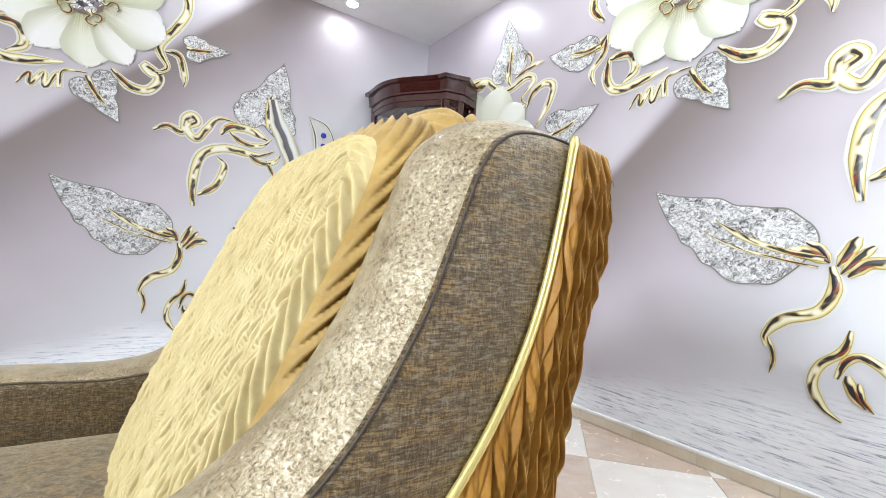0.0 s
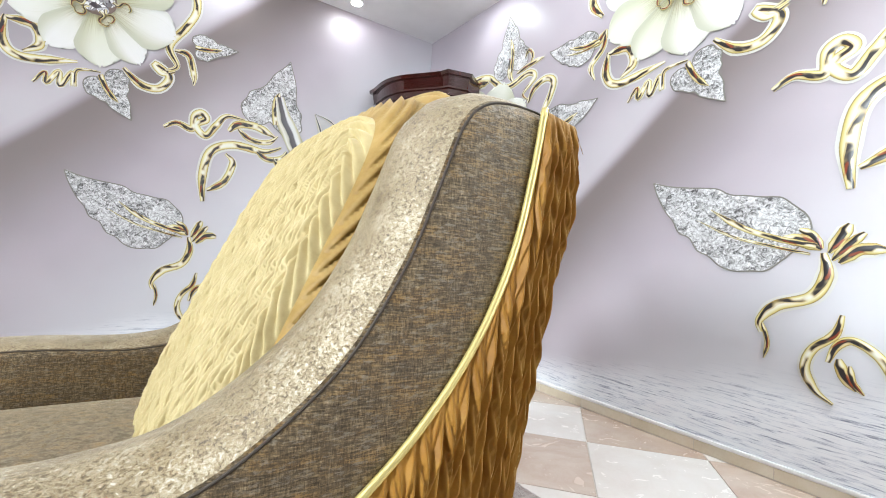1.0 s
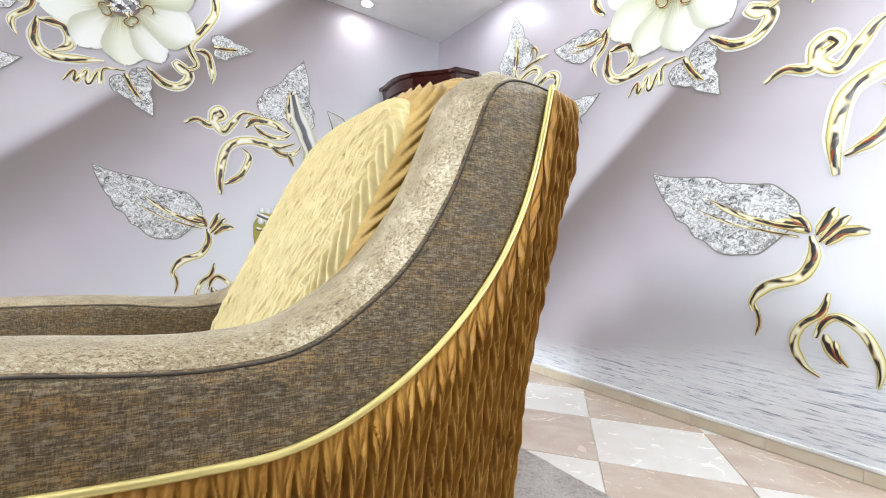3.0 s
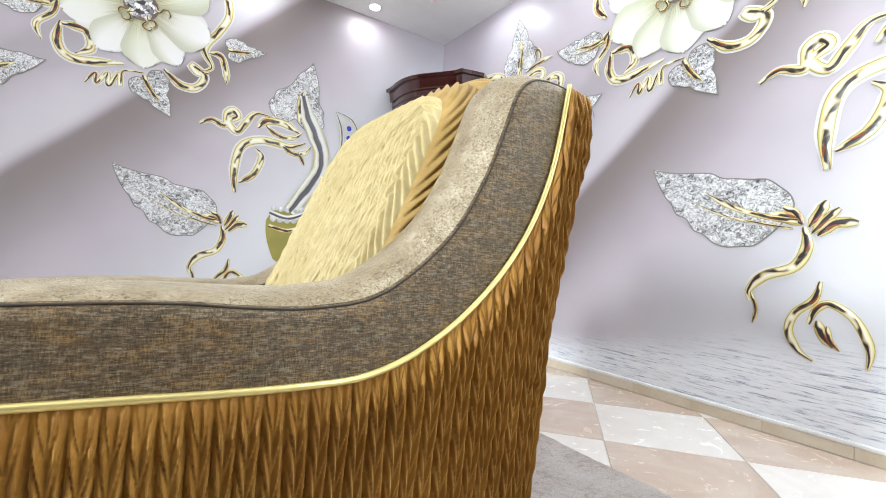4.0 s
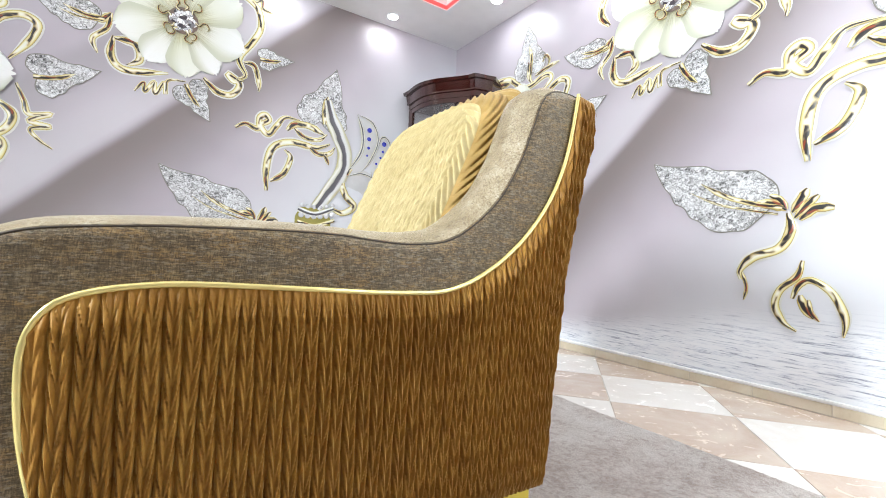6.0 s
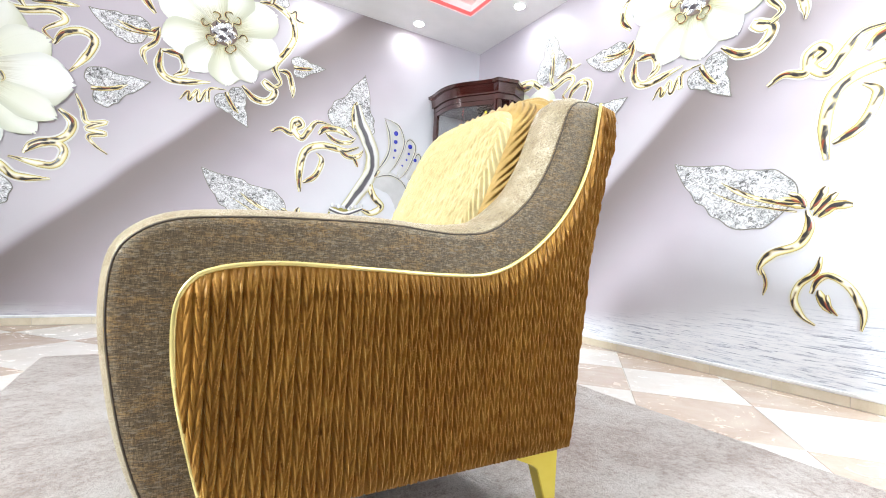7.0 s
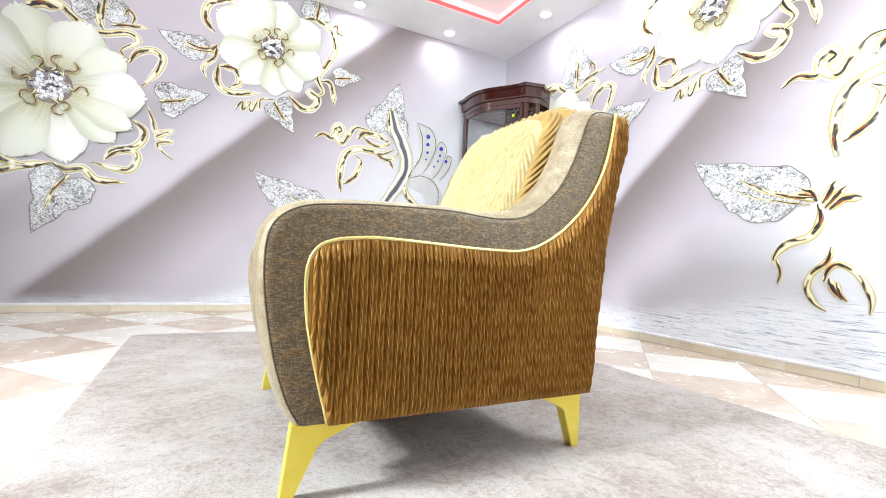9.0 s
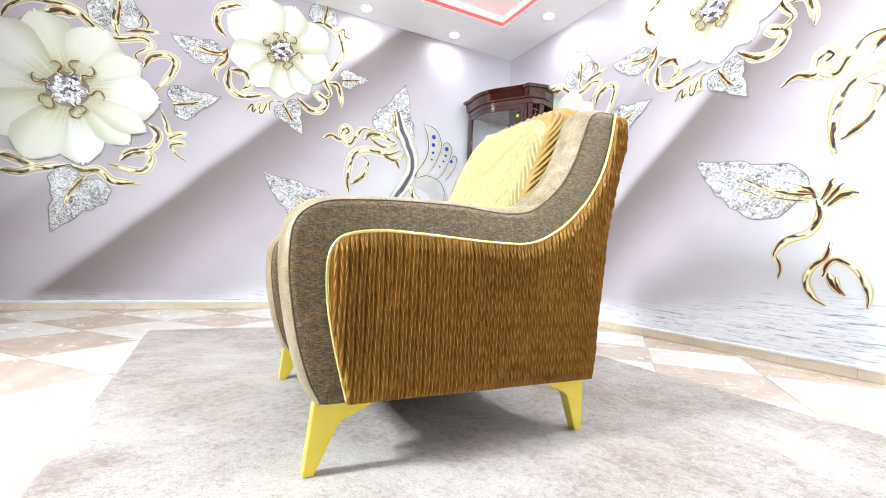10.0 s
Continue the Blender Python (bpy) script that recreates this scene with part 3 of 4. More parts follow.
def side_slab(y0, y1, parent, name):
    """One padded tweed side with arm and wing, rounded along its rim."""
    top, _ = spline(RIM, 120)
    rear, _ = spline(BACK, 50)
    out = np.concatenate([top, rear[1:]])
    n = len(out)
    d = np.roll(out, -1, axis=0) - np.roll(out, 1, axis=0)
    d[0], d[-1] = out[1] - out[0], out[-1] - out[-2]
    nrm = np.stack([d[:, 1], -d[:, 0]], axis=1)
    nrm /= np.linalg.norm(nrm, axis=1)[:, None]
    nrm[0], nrm[-1] = (0.9, 0.0), (-0.9, 0.0)
    sgn = 1 if y1 > y0 else -1
    r = 0.020
    rings = [(0.0, r), (0.003, 0.010), (0.008, 0.004), (0.016, 0.0), (0.03, -0.004), (0.063, -0.007), (0.096, -0.004), (0.110, 0.0), (0.118, 0.004), (0.123, 0.010), (0.126, r)]
    # the top strip is crowned: its edges lie deeper than its middle, but for the rear corner
    crown = np.interp(np.arange(n) / (len(top) - 1), [0.0, 0.55, 0.68, 0.90, 0.97], [0.12, 0.15, 1.0, 1.0, 0.0])
    verts, faces, band = [], [], []
    for dy, inset in rings:
        side = max(0.0, abs(dy / 0.063 - 1.0) - 0.25) / 0.75
        q = out + nrm * (inset + CROWN * side ** 1.6 * crown)[:, None]
        q[:, 1] = np.maximum(q[:, 1], BASE)
        verts += [(x, y0 + sgn * dy, z) for x, z in q]
    for k in range(len(rings) - 1):
        for i in range(n - 1):
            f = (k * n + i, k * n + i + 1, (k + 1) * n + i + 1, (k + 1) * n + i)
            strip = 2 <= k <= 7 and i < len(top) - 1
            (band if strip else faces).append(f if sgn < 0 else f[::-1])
        f = (k * n + n - 1, k * n, (k + 1) * n, (k + 1) * n + n - 1)
        faces.append(f if sgn < 0 else f[::-1])
    bm = bmesh.new()
    vs = [bm.verts.new(v) for v in verts]
    for f in faces:
        bm.faces.new([vs[i] for i in f])
    for ring in (vs[:n], vs[-n:]):
        ed = []
        for i in range(n):
            a, b = ring[i], ring[(i + 1) % n]
            ed.append(bm.edges.get((a, b)) or bm.edges.new((a, b)))
        bmesh.ops.triangle_fill(bm, edges=ed, use_beauty=True)
    bmesh.ops.recalc_face_normals(bm, faces=list(bm.faces))
    arm = part(name, bm, M_TWEED, parent, "brown heathered tweed arm")
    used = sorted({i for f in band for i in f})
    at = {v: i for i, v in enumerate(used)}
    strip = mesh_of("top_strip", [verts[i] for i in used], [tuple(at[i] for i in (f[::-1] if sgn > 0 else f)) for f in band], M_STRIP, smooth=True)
    link_mesh("top_strip", strip, arm, "tweed strip along the arm top, lamp light in its colour")
    return arm


def side_panel(y, sgn, parent, fine=1.0):
    """Knitted gold velvet panel inside the piping; sgn -1 faces south."""
    cord, _ = spline(CORD, 400)
    rear, _ = spline(BACK, 200)
    i0 = int(np.argmin(cord[:, 0]))
    low, upp = cord[:i0 + 1][::-1], cord[i0:]
    xs = np.linspace(cord[i0, 0] + 0.002, 0.282, int(800 * fine))
    zt = np.interp(xs, upp[:, 0], upp[:, 1])
    zt = np.where(xs > 0.221, np.interp(xs, [0.221, 0.266, 0.284], [0.924, 0.917, 0.888]), zt)
    zb = np.where(xs < cord[0, 0], np.interp(xs, low[:, 0], low[:, 1]), BASE)
    rb = rear[::-1]
    zb = np.where(xs > 0.165, np.interp(xs, rb[:, 0], rb[:, 1]), zb)
    zb = np.minimum(zb, zt - 0.001)
    m = int(420 * fine)
    t = np.linspace(0, 1, m)
    X = np.repeat(xs[:, None], m, axis=1)
    Z = zb[:, None] + (zt - zb)[:, None] * t[None, :]
    edge = np.minimum.reduce([(zt[:, None] - Z), (Z - zb[:, None]) + 0.01, np.repeat((xs[:, None] - xs[0]), m, axis=1) + 0.002, np.repeat(xs[-1] - xs[:, None], m, axis=1) + 0.004])
    soft = np.clip(edge / 0.035, 0, 1) ** 0.6
    lean = X - 0.10 * (Z - 0.14) * np.clip((X + 0.2) / 0.4, 0, 1)
    H = 0.002 + soft * (0.003 + braid(lean, Z)) + 0.002 * np.sin(X * 19) * soft
    V = np.stack([X, np.full_like(X, y) + sgn * H, Z], axis=2).reshape(-1, 3)
    n = len(xs)
    ii, jj = np.meshgrid(np.arange(n - 1), np.arange(m - 1), indexing="ij")
    a = (ii * m + jj).ravel()
    F = np.stack([a, a + m, a + m + 1, a + 1], axis=1)
    if sgn > 0:
        F = F[:, ::-1]
    link_mesh("side_panel", mesh_of("side_panel", V, F.tolist(), M_VELVET, smooth=True), parent, "knitted gold velvet side panel")
    c, _ = spline(CORD, 160)
    tube("piping", [(x, y + sgn * 0.004, z) for x, z in c], 0.0039, M_PIPING, parent, "shiny gold piping", sides=10)


def rim_cords(y0, sgn, parent):
    """Seams along both edges of the arm's top strip."""
    top, _ = spline(RIM, 160)
    d = np.gradient(top, axis=0)
    nrm = np.stack([d[:, 1], -d[:, 0]], axis=1)
    nrm /= np.linalg.norm(nrm, axis=1)[:, None]
    crown = np.interp(np.linspace(0, 1, len(top)), [0.0, 0.55, 0.68, 0.90, 0.97], [0.12, 0.15, 1.0, 1.0, 0.0])
    for dy in (0.006, 0.120):
        q = top + nrm * (0.0062 + CROWN * 0.82 * crown)[:, None]
        tube("seam", [(x, y0 + sgn * dy, max(z, BASE + 0.003)) for x, z in q], 0.0014, M_SEAM, parent, "dark stitched seam", sides=6)


def loft(name, rings, mat, parent, label="", caps=True):
    """A skin over rings of equal length."""
    m = len(rings[0])
    verts = [v for r in rings for v in r]
    faces = []
    for k in range(len(rings) - 1):
        for i in range(m):
            j = (i + 1) % m
            faces.append((k * m + i, k * m + j, (k + 1) * m + j, (k + 1) * m + i))
    if caps:
        faces.append(tuple(range(m))[::-1])
        faces.append(tuple((len(rings) - 1) * m + i for i in range(m)))
    bm = bmesh.new()
    vs = [bm.verts.new(v) for v in verts]
    for f in faces:
        bm.faces.new([vs[i] for i in f])
    bmesh.ops.recalc_face_normals(bm, faces=list(bm.faces))
    return part(name, bm, mat, parent, label)


def back_cushion(parent):
    """Plump knitted velvet cushion: domed front, a plaited edge seam and a deep gusset."""
    hw, hh, deep = 0.236, 0.304, 0.18
    org = Vector((0.040, (NEAR + FAR) / 2 - 0.008, 0.690))
    up = Vector((0.40, 0, 0.917)).normalized()
    fwd = Vector((-up.z, 0, up.x))                # out of the front face
    across = Vector((0, 1, 0))
    rear = Vector((1.0, 0, 0.10))                 # the gusset runs back and slightly up

    def outline(g, p=5.0):
        c, s = math.cos(g), math.sin(g)
        r = (abs(c) ** p + abs(s) ** p) ** (-1 / p)
        return r * c, r * s

    def place(a, b, d):
        return org + across * a + up * b + fwd * d

    # arc length round the outline
    m, k = 1400, 70
    per = np.linspace(0, 2 * math.pi, m, endpoint=False)
    pts = np.array([outline(x) for x in per]) * np.array([hw, hh])
    s = np.concatenate([[0], np.cumsum(np.linalg.norm(np.diff(np.vstack([pts, pts[:1]]), axis=0), axis=1))])
    total, s = s[-1], s[:-1]
    cells = round(total / 0.033)
    step = total / cells
    # front: square mapped on the rounded outline
    n = 420
    g = np.linspace(-1, 1, n)
    A, B = np.meshgrid(g, g, indexing="ij")
    R = np.maximum(np.abs(A), np.abs(B))
    G = np.arctan2(B, A)
    C, S = np.cos(G), np.sin(G)
    rr = (np.abs(C) ** 5 + np.abs(S) ** 5) ** (-1 / 5)
    a, b = R * rr * C * hw, R * rr * S * hh
    dome = 0.034 * (1 - np.clip(R, 0, 1) ** 2.4) ** 0.8
    inset = (1 - R) * 0.28
    arc = np.interp(np.mod(G, 2 * math.pi), np.append(per, 2 * math.pi), np.append(s, total))
    knit = braid(a + 0.004 * np.sin(b * 23), b, 0.0190, 0.036, 0.0160, 1.7)
    # one row of larger slanted strands along the seam
    ph = arc / step + inset / 0.024 * 1.8 + 0.15 * np.sin(arc * 37)
    f = ph - np.floor(ph)
    plait = 0.013 * np.clip(f / 0.30, 0, 1) ** 0.8 * np.clip((1 - f) / 0.70, 0, 1) ** 0.7 * np.clip(inset / 0.008, 0, 1) ** 0.6
    w = np.clip((inset - 0.020) / 0.010, 0, 1)
    h = dome + knit * w + plait * (1 - w)
    base = np.array(org)[None, None, :]
    V = base + a[..., None] * np.array(across) + b[..., None] * np.array(up) + h[..., None] * np.array(fwd)
    ii, jj = np.meshgrid(np.arange(n - 1), np.arange(n - 1), indexing="ij")
    q = (ii * n + jj).ravel()
    F = np.stack([q, q + 1, q + n + 1, q + n], axis=1)
    link_mesh("front", mesh_of("front", V.reshape(-1, 3), F.tolist(), M_VELVET_LIT, smooth=True), parent, "knitted gold velvet face, window light put into its colour")
    # gusset: knitted columns running round the cushion, strands meeting the seam in a V
    dp = np.roll(pts, -1, axis=0) - np.roll(pts, 1, axis=0)
    nr = np.stack([dp[:, 1], -dp[:, 0]], axis=1)
    nr /= np.linalg.norm(nr, axis=1)[:, None]
    verts = []
    for j in range(k):
        t = j / (k - 1)
        d = t * deep
        bulge = 0.042 * math.sin(t * math.pi) ** 0.7
        side = (d / 0.048) % 2.0
        slant = side if side < 1 else 2 - side
        ph = s / step + slant * 2.9 + 0.16 * np.sin(s * 41 + 2 * slant)
        f = ph - np.floor(ph)
        st = np.clip(f / 0.30, 0, 1) ** 0.8 * np.clip((1 - f) / 0.70, 0, 1) ** 0.7
        ridge = max(0.0, 1 - abs(side % 1.0 - 0.5) * 2) ** 0.5
        rel = 0.017 * ridge * st
        q = pts + nr * (bulge + rel)[:, None]
        verts.append(np.array(org)[None, :] + q[:, :1] * np.array(across) + q[:, 1:] * np.array(up) + d * np.array(rear))
    V = np.vstack(verts)
    faces = []
    for j in range(k - 1):
        for i in range(m):
            i2 = (i + 1) % m
            faces.append((j * m + i, (j + 1) * m + i, (j + 1) * m + i2, j * m + i2))
    faces.append(tuple((k - 1) * m + i for i in range(m)))
    link_mesh("gusset", mesh_of("gusset", V, faces, M_PLEAT, smooth=True), parent, "pleated gold velvet gusset")


def chair_leg(parent, x, y, fx, fy, top=BASE):
    """Splayed gold leg: a bracket under the body and a tapering foot. fx, fy: the way it splays."""
    bm = bmesh.new()
    drop = top - 0.012
    out = [(-0.004, 0.0), (0.134, 0.0), (0.134, -0.006), (0.062, -0.038), (0.049, -0.050), (0.005, -drop), (-0.017, -drop)]
    rows = []
    for w in (0.0, 0.030):
        rows.append([bm.verts.new((x - fx * px, y - fy * (0.014 * (-pz / drop)) - fy * w, top + pz)) for px, pz in out])
    m = len(out)
    for i in range(m):
        j = (i + 1) % m
        bm.faces.new((rows[0][i], rows[0][j], rows[1][j], rows[1][i]))
    bm.faces.new(rows[0])
    bm.faces.new(rows[1][::-1])
    bmesh.ops.recalc_face_normals(bm, faces=list(bm.faces))
    bmesh.ops.bevel(bm, geom=list(bm.edges), offset=0.0018, segments=2, affect="EDGES")
    part("leg", bm, M_GOLD, parent, "bright gold metal leg", smooth=False)


def armchair():
    ob = thing("armchair", "brown tweed armchair with knitted gold velvet panels and gold legs", "armchair")
    a1 = side_slab(NEAR, NEAR + ARM, ob, "arm")
    rim_cords(NEAR, 1, a1)
    side_panel(NEAR, -1, a1)
    a2 = side_slab(FAR, FAR - ARM, ob, "arm")
    rim_cords(FAR, -1, a2)
    side_panel(FAR, 1, a2, 0.5)
    a2.location = (0.050, 0, -FAR_DROP)
    y0, y1 = NEAR + ARM - 0.004, FAR - ARM + 0.004
    # seat cushion
    bm = box_bm((-0.585, y0 + 0.004, 0.300), (0.095, y1 - 0.004, 0.470), 0.050, 6)
    bmesh.ops.subdivide_edges(bm, edges=[e for e in bm.edges if e.calc_length() > 0.2], cuts=9, use_grid_fill=True)
    for v in bm.verts:
        u, w = (v.co.x + 0.28) / 0.37, (v.co.y - (y0 + y1) / 2) / ((y1 - y0) / 2)
        if v.co.z > 0.42:
            v.co.z += 0.022 * max(0, 1 - u * u) ** 0.6 * max(0, 1 - w * w) ** 0.5
    part("seat_cushion", bm, M_TWEED, ob, "plump brown tweed seat cushion")
    part("front_rail", box_bm((-0.545, y0, BASE), (-0.45, y1, 0.298), 0.012, 3), M_TWEED, ob, "tweed front rail")
    part("underside", box_bm((-0.45, y0, BASE + 0.002), (0.145, y1, 0.23), 0.004, 1), M_UNDER, ob, "black lining under the seat")
    # back body
    prof = [(0.017, 0.23), (0.162, 0.171), (0.183, 0.367), (0.21, 0.596), (0.248, 0.766), (0.282, 0.873), (0.277, 0.912), (0.256, 0.924), (0.216, 0.924), (0.187, 0.893), (0.118, 0.64), (0.082, 0.445)]
    loft("backrest", [[(x, y, z) for x, z in prof] for y in np.linspace(y0, y1, 8)], M_VELVET, ob, "gold velvet backrest")
    cushion = thing("back_cushion", "plump knitted gold velvet back cushion resting against the armchair", "cushion")
    back_cushion(cushion)
    chair_leg(ob, -0.586, NEAR + 0.016, -1, -1)
    chair_leg(ob, -0.536, FAR - 0.016, -1, 1, BASE - FAR_DROP)
    chair_leg(ob, 0.152, NEAR + 0.016, 1, -1)
    chair_leg(ob, 0.200, FAR - 0.016, 1, 1, BASE - FAR_DROP)


armchair()


# ---- display cabinet in the corner ----
def display_cabinet():
    ob = thing("display_cabinet", "glossy dark mahogany display cabinet with a bowed glass front", "cabinet")
    top = 2.075
    A, B, C = Vector((1.450, 3.290)), Vector((1.668, 2.575)), Vector((1.800, 2.540))     # front ends and end of the canted side
    xw, yn = EAST - 0.014, 3.290
    nf = Vector((-0.959, -0.284))      # out of the front
    ns = Vector((-0.256, -0.967))      # out of the canted side

    def front(t):
        """Bowed front from the north end to the south end."""
        p = A.lerp(B, t) + nf * 0.10 * math.sin(t ** 0.85 * math.pi) ** 1.5
        return (p.x, p.y)

    def plan(grow):
        e = min(grow, 0.03)
        pts = [(xw, yn + e), (A.x - grow, yn + e)]
        for i in range(1, 20):
            x, y = front(i / 20)
            pts.append((x + nf.x * grow, y + nf.y * grow))
        k = B + (nf + ns) * grow * 0.75
        pts.append((k.x, k.y))
        k = C + ns * grow + Vector((0.3, -0.2)) * grow
        pts.append((k.x, k.y))
        pts.append((xw, 2.60))
        return pts

    def slab(name, z0, z1, g0, g1, label="", bevel=True):
        return loft(name, [[(x, y, z0) for x, y in plan(g0)], [(x, y, z1) for x, y in plan(g1)]], M_WOOD, ob, label)

    for nm, z0, z1, g0, g1 in (("plinth", 0.0, 0.10, 0.005, 0.005), ("lower_case", 0.10, 0.80, 0.0, 0.0), ("waist_moulding", 0.80, 0.84, 0.02, 0.02),
                               ("frieze", 1.92, 1.968, 0.0, 0.0), ("bead_moulding", 1.968, 1.98, 0.014, 0.014), ("cornice", 1.98, 2.05, 0.012, 0.022), ("cornice_cap", 2.05, top, 0.045, 0.050)):
        o = slab(nm, z0, z1, g0, g1)
        o.data.shade_flat()
    part("back_panel", box_bm((xw - 0.02, 2.60, 0.84), (xw, yn - 0.01, 1.92)), M_WOOD, ob, smooth=False)
    for x, y, w in ((A.x + 0.022, yn - 0.025, 0.045), (B.x + 0.02, B.y + 0.025, 0.05), (C.x - 0.012, C.y + 0.028, 0.045), (xw - 0.03, 2.64, 0.04)):
        part("post", box_bm((x - w / 2, y - w / 2, 0.84), (x + w / 2, y + w / 2, 1.92), 0.006, 2), M_WOOD, ob, smooth=False)
    # bowed glass door with its frame
    n = 16
    for z0, z1 in ((0.86, 0.90), (1.88, 1.918)):
        r = []
        for i in range(n + 1):
            x, y = front(0.05 + 0.9 * i / n)
            r.append([(x + 0.004, y, z0), (x + 0.030, y, z0), (x + 0.030, y, z1), (x + 0.004, y, z1)])
        loft("door_rail", r, M_WOOD, ob).data.shade_flat()
    r = []
    for i in range(n + 1):
        x, y = front(0.06 + 0.88 * i / n)
        r.append([(x + 0.014, y, 0.90), (x + 0.019, y, 0.90), (x + 0.019, y, 1.88), (x + 0.014, y, 1.88)])
    pane = loft("glass_pane", r, M_GLASS, ob, "curved clear glass")
    pane.visible_shadow = False
    pane.data.shade_flat()
    for f in (0.06, 0.94):
        x, y = front(f)
        part("door_stile", box_bm((x + 0.002, y - 0.02, 0.86), (x + 0.032, y + 0.02, 1.916), 0.004, 2), M_WOOD, ob, smooth=False)
    # canted side pane
    a, b = Vector((B.x + 0.045, B.y - 0.002, 0)), Vector((C.x - 0.03, C.y + 0.03, 0))
    t = (b - a).normalized()
    nn = Vector((t.y, -t.x, 0))
    sp = loft("side_pane", [[p + nn * o + Vector((0, 0, z)) for o, z in ((0, 0.90), (0.005, 0.90), (0.005, 1.88), (0, 1.88))] for p in (a, b)], M_GLASS, ob, "narrow glass side pane")
    sp.visible_shadow = False
    sp.data.shade_flat()
    for z in (1.20, 1.555):
        r = [[(x, y, zz) for x, y in [(xw - 0.03, yn - 0.05)] + [(front(0.1 + 0.8 * i / 8)[0] + 0.05, front(0.1 + 0.8 * i / 8)[1]) for i in range(9)] + [(1.76, 2.62), (xw - 0.03, 2.66)]] for zz in (z, z + 0.008)]
        loft("shelf", r, M_GLASS, ob, "clear glass shelf").data.shade_flat()
    tx, ty = front(0.86)
    part("tag", box_bm((tx - 0.006, ty - 0.016, 1.800), (tx - 0.003, ty + 0.016, 1.822), 0.001, 1), M_TAG, ob, "small yellow tag on the glass", smooth=False)
    # moulded lower doors
    for f0, f1 in ((0.06, 0.49), (0.51, 0.94)):
        (xa, ya), (xb, yb) = front(f0), front(f1)
        r = []
        for i in range(9):
            x, y = front(f0 + (f1 - f0) * i / 8)
            r.append([(x - 0.016, y, 0.14), (x + 0.004, y, 0.14), (x + 0.004, y, 0.77), (x - 0.016, y, 0.77)])
        dr = loft("door", r, M_WOOD, ob)
        x, y = front(0.47 if f0 < 0.3 else 0.53)
        bm = bmesh.new()
        bmesh.ops.create_uvsphere(bm, u_segments=14, v_segments=8, radius=0.014)
        part("knob", bm, M_GOLD, dr, "brass knob", m=pose(x - 0.026, y, 0.5))
    # shelf contents
    prof_pot = [(0.0, 0.0), (0.045, 0.0), (0.075, 0.03), (0.085, 0.07), (0.072, 0.115), (0.05, 0.135), (0.055, 0.142), (0.028, 0.165), (0.0, 0.172)]
    prof_box = [(0.0, 0.0), (0.09, 0.0), (0.095, 0.01), (0.10, 0.12), (0.09, 0.15), (0.0, 0.155)]
    for nm, lab, cat, pr, x, y, z in (("lidded_pot", "white china pot with a lid on a glass shelf", "pot", prof_pot, 1.62, 2.84, 1.563), ("bowl", "white china bowl on a glass shelf", "bowl", prof_box, 1.64, 3.08, 1.563),
                                      ("lidded_pot", "white china pot with a lid on a glass shelf", "pot", prof_pot, 1.66, 2.88, 1.208), ("bowl", "white china bowl on a glass shelf", "bowl", prof_box, 1.67, 3.10, 1.208)):
        tagged(lathe(nm, pr, M_CHINA, pose(x, y, z)), lab, cat, "china in the cabinet")


def lathe(name, prof, mat, m, seg=28):
    verts, faces = [], []
    for r, z in prof:
        for i in range(seg):
            g = 2 * math.pi * i / seg
            verts.append((max(r, 0.0005) * math.cos(g), max(r, 0.0005) * math.sin(g), z))
    for k in range(len(prof) - 1):
        for i in range(seg):
            j = (i + 1) % seg
            faces.append((k * seg + i, k * seg + j, (k + 1) * seg + j, (k + 1) * seg + i))
    return link_mesh(name, mesh_of(name, verts, faces, mat, smooth=True), None, "", m)


display_cabinet()


# ---- rug ----
def rug():
    x0, x1, y0, y1 = -1.09, 1.05, -1.25, 2.29
    nx, ny = 180, 300
    rng = np.random.default_rng(3)
    X, Y = np.meshgrid(np.linspace(x0, x1, nx), np.linspace(y0, y1, ny), indexing="ij")
    Z = 0.011 + 0.0016 * rng.random((nx, ny)) + 0.0012 * np.sin(X * 9 + 2 * np.sin(Y * 5)) * np.sin(Y * 7)
    edge = np.minimum.reduce([X - x0, x1 - X, Y - y0, y1 - Y])
    Z = np.where(edge < 0.004, 0.001, Z)
    X = X + np.where(edge < 0.02, rng.normal(0, 0.0022, (nx, ny)), 0)
    Y = Y + np.where(edge < 0.02, rng.normal(0, 0.0022, (nx, ny)), 0)
    V = np.stack([X, Y, Z], axis=2).reshape(-1, 3)
    ii, jj = np.meshgrid(np.arange(nx - 1), np.arange(ny - 1), indexing="ij")
    a = (ii * ny + jj).ravel()
    F = np.stack([a, a + ny, a + ny + 1, a + 1], axis=1)
    tagged(link_mesh("rug", mesh_of("rug", V, F.tolist(), M_RUG, smooth=True)), "low-pile beige rug with mottled worn pattern on the tiles", "rug")


rug()


# ---- mural motifs: drawn once in wall coordinates (u along, z up), hung on both walls ----
HANGS = ((wall_north, Matrix(((PRINT_N[0], 0, 0, PRINT_N[1]), (0, 1, 0, NORTH), (0, 0, PRINT_N[2], PRINT_N[3]), (0, 0, 0, 1)))),
         (wall_east, Matrix(((0, 1, 0, EAST), (-PRINT_E[0], 0, 0, PRINT_E[1]), (0, 0, PRINT_E[2], PRINT_E[3]), (0, 0, 0, 1)))))


def hang(name, me, m=None, walls=2):
    for wall, pl in HANGS[:walls]:
        link_mesh(name, me, wall, "", pl @ m if m is not None else pl)


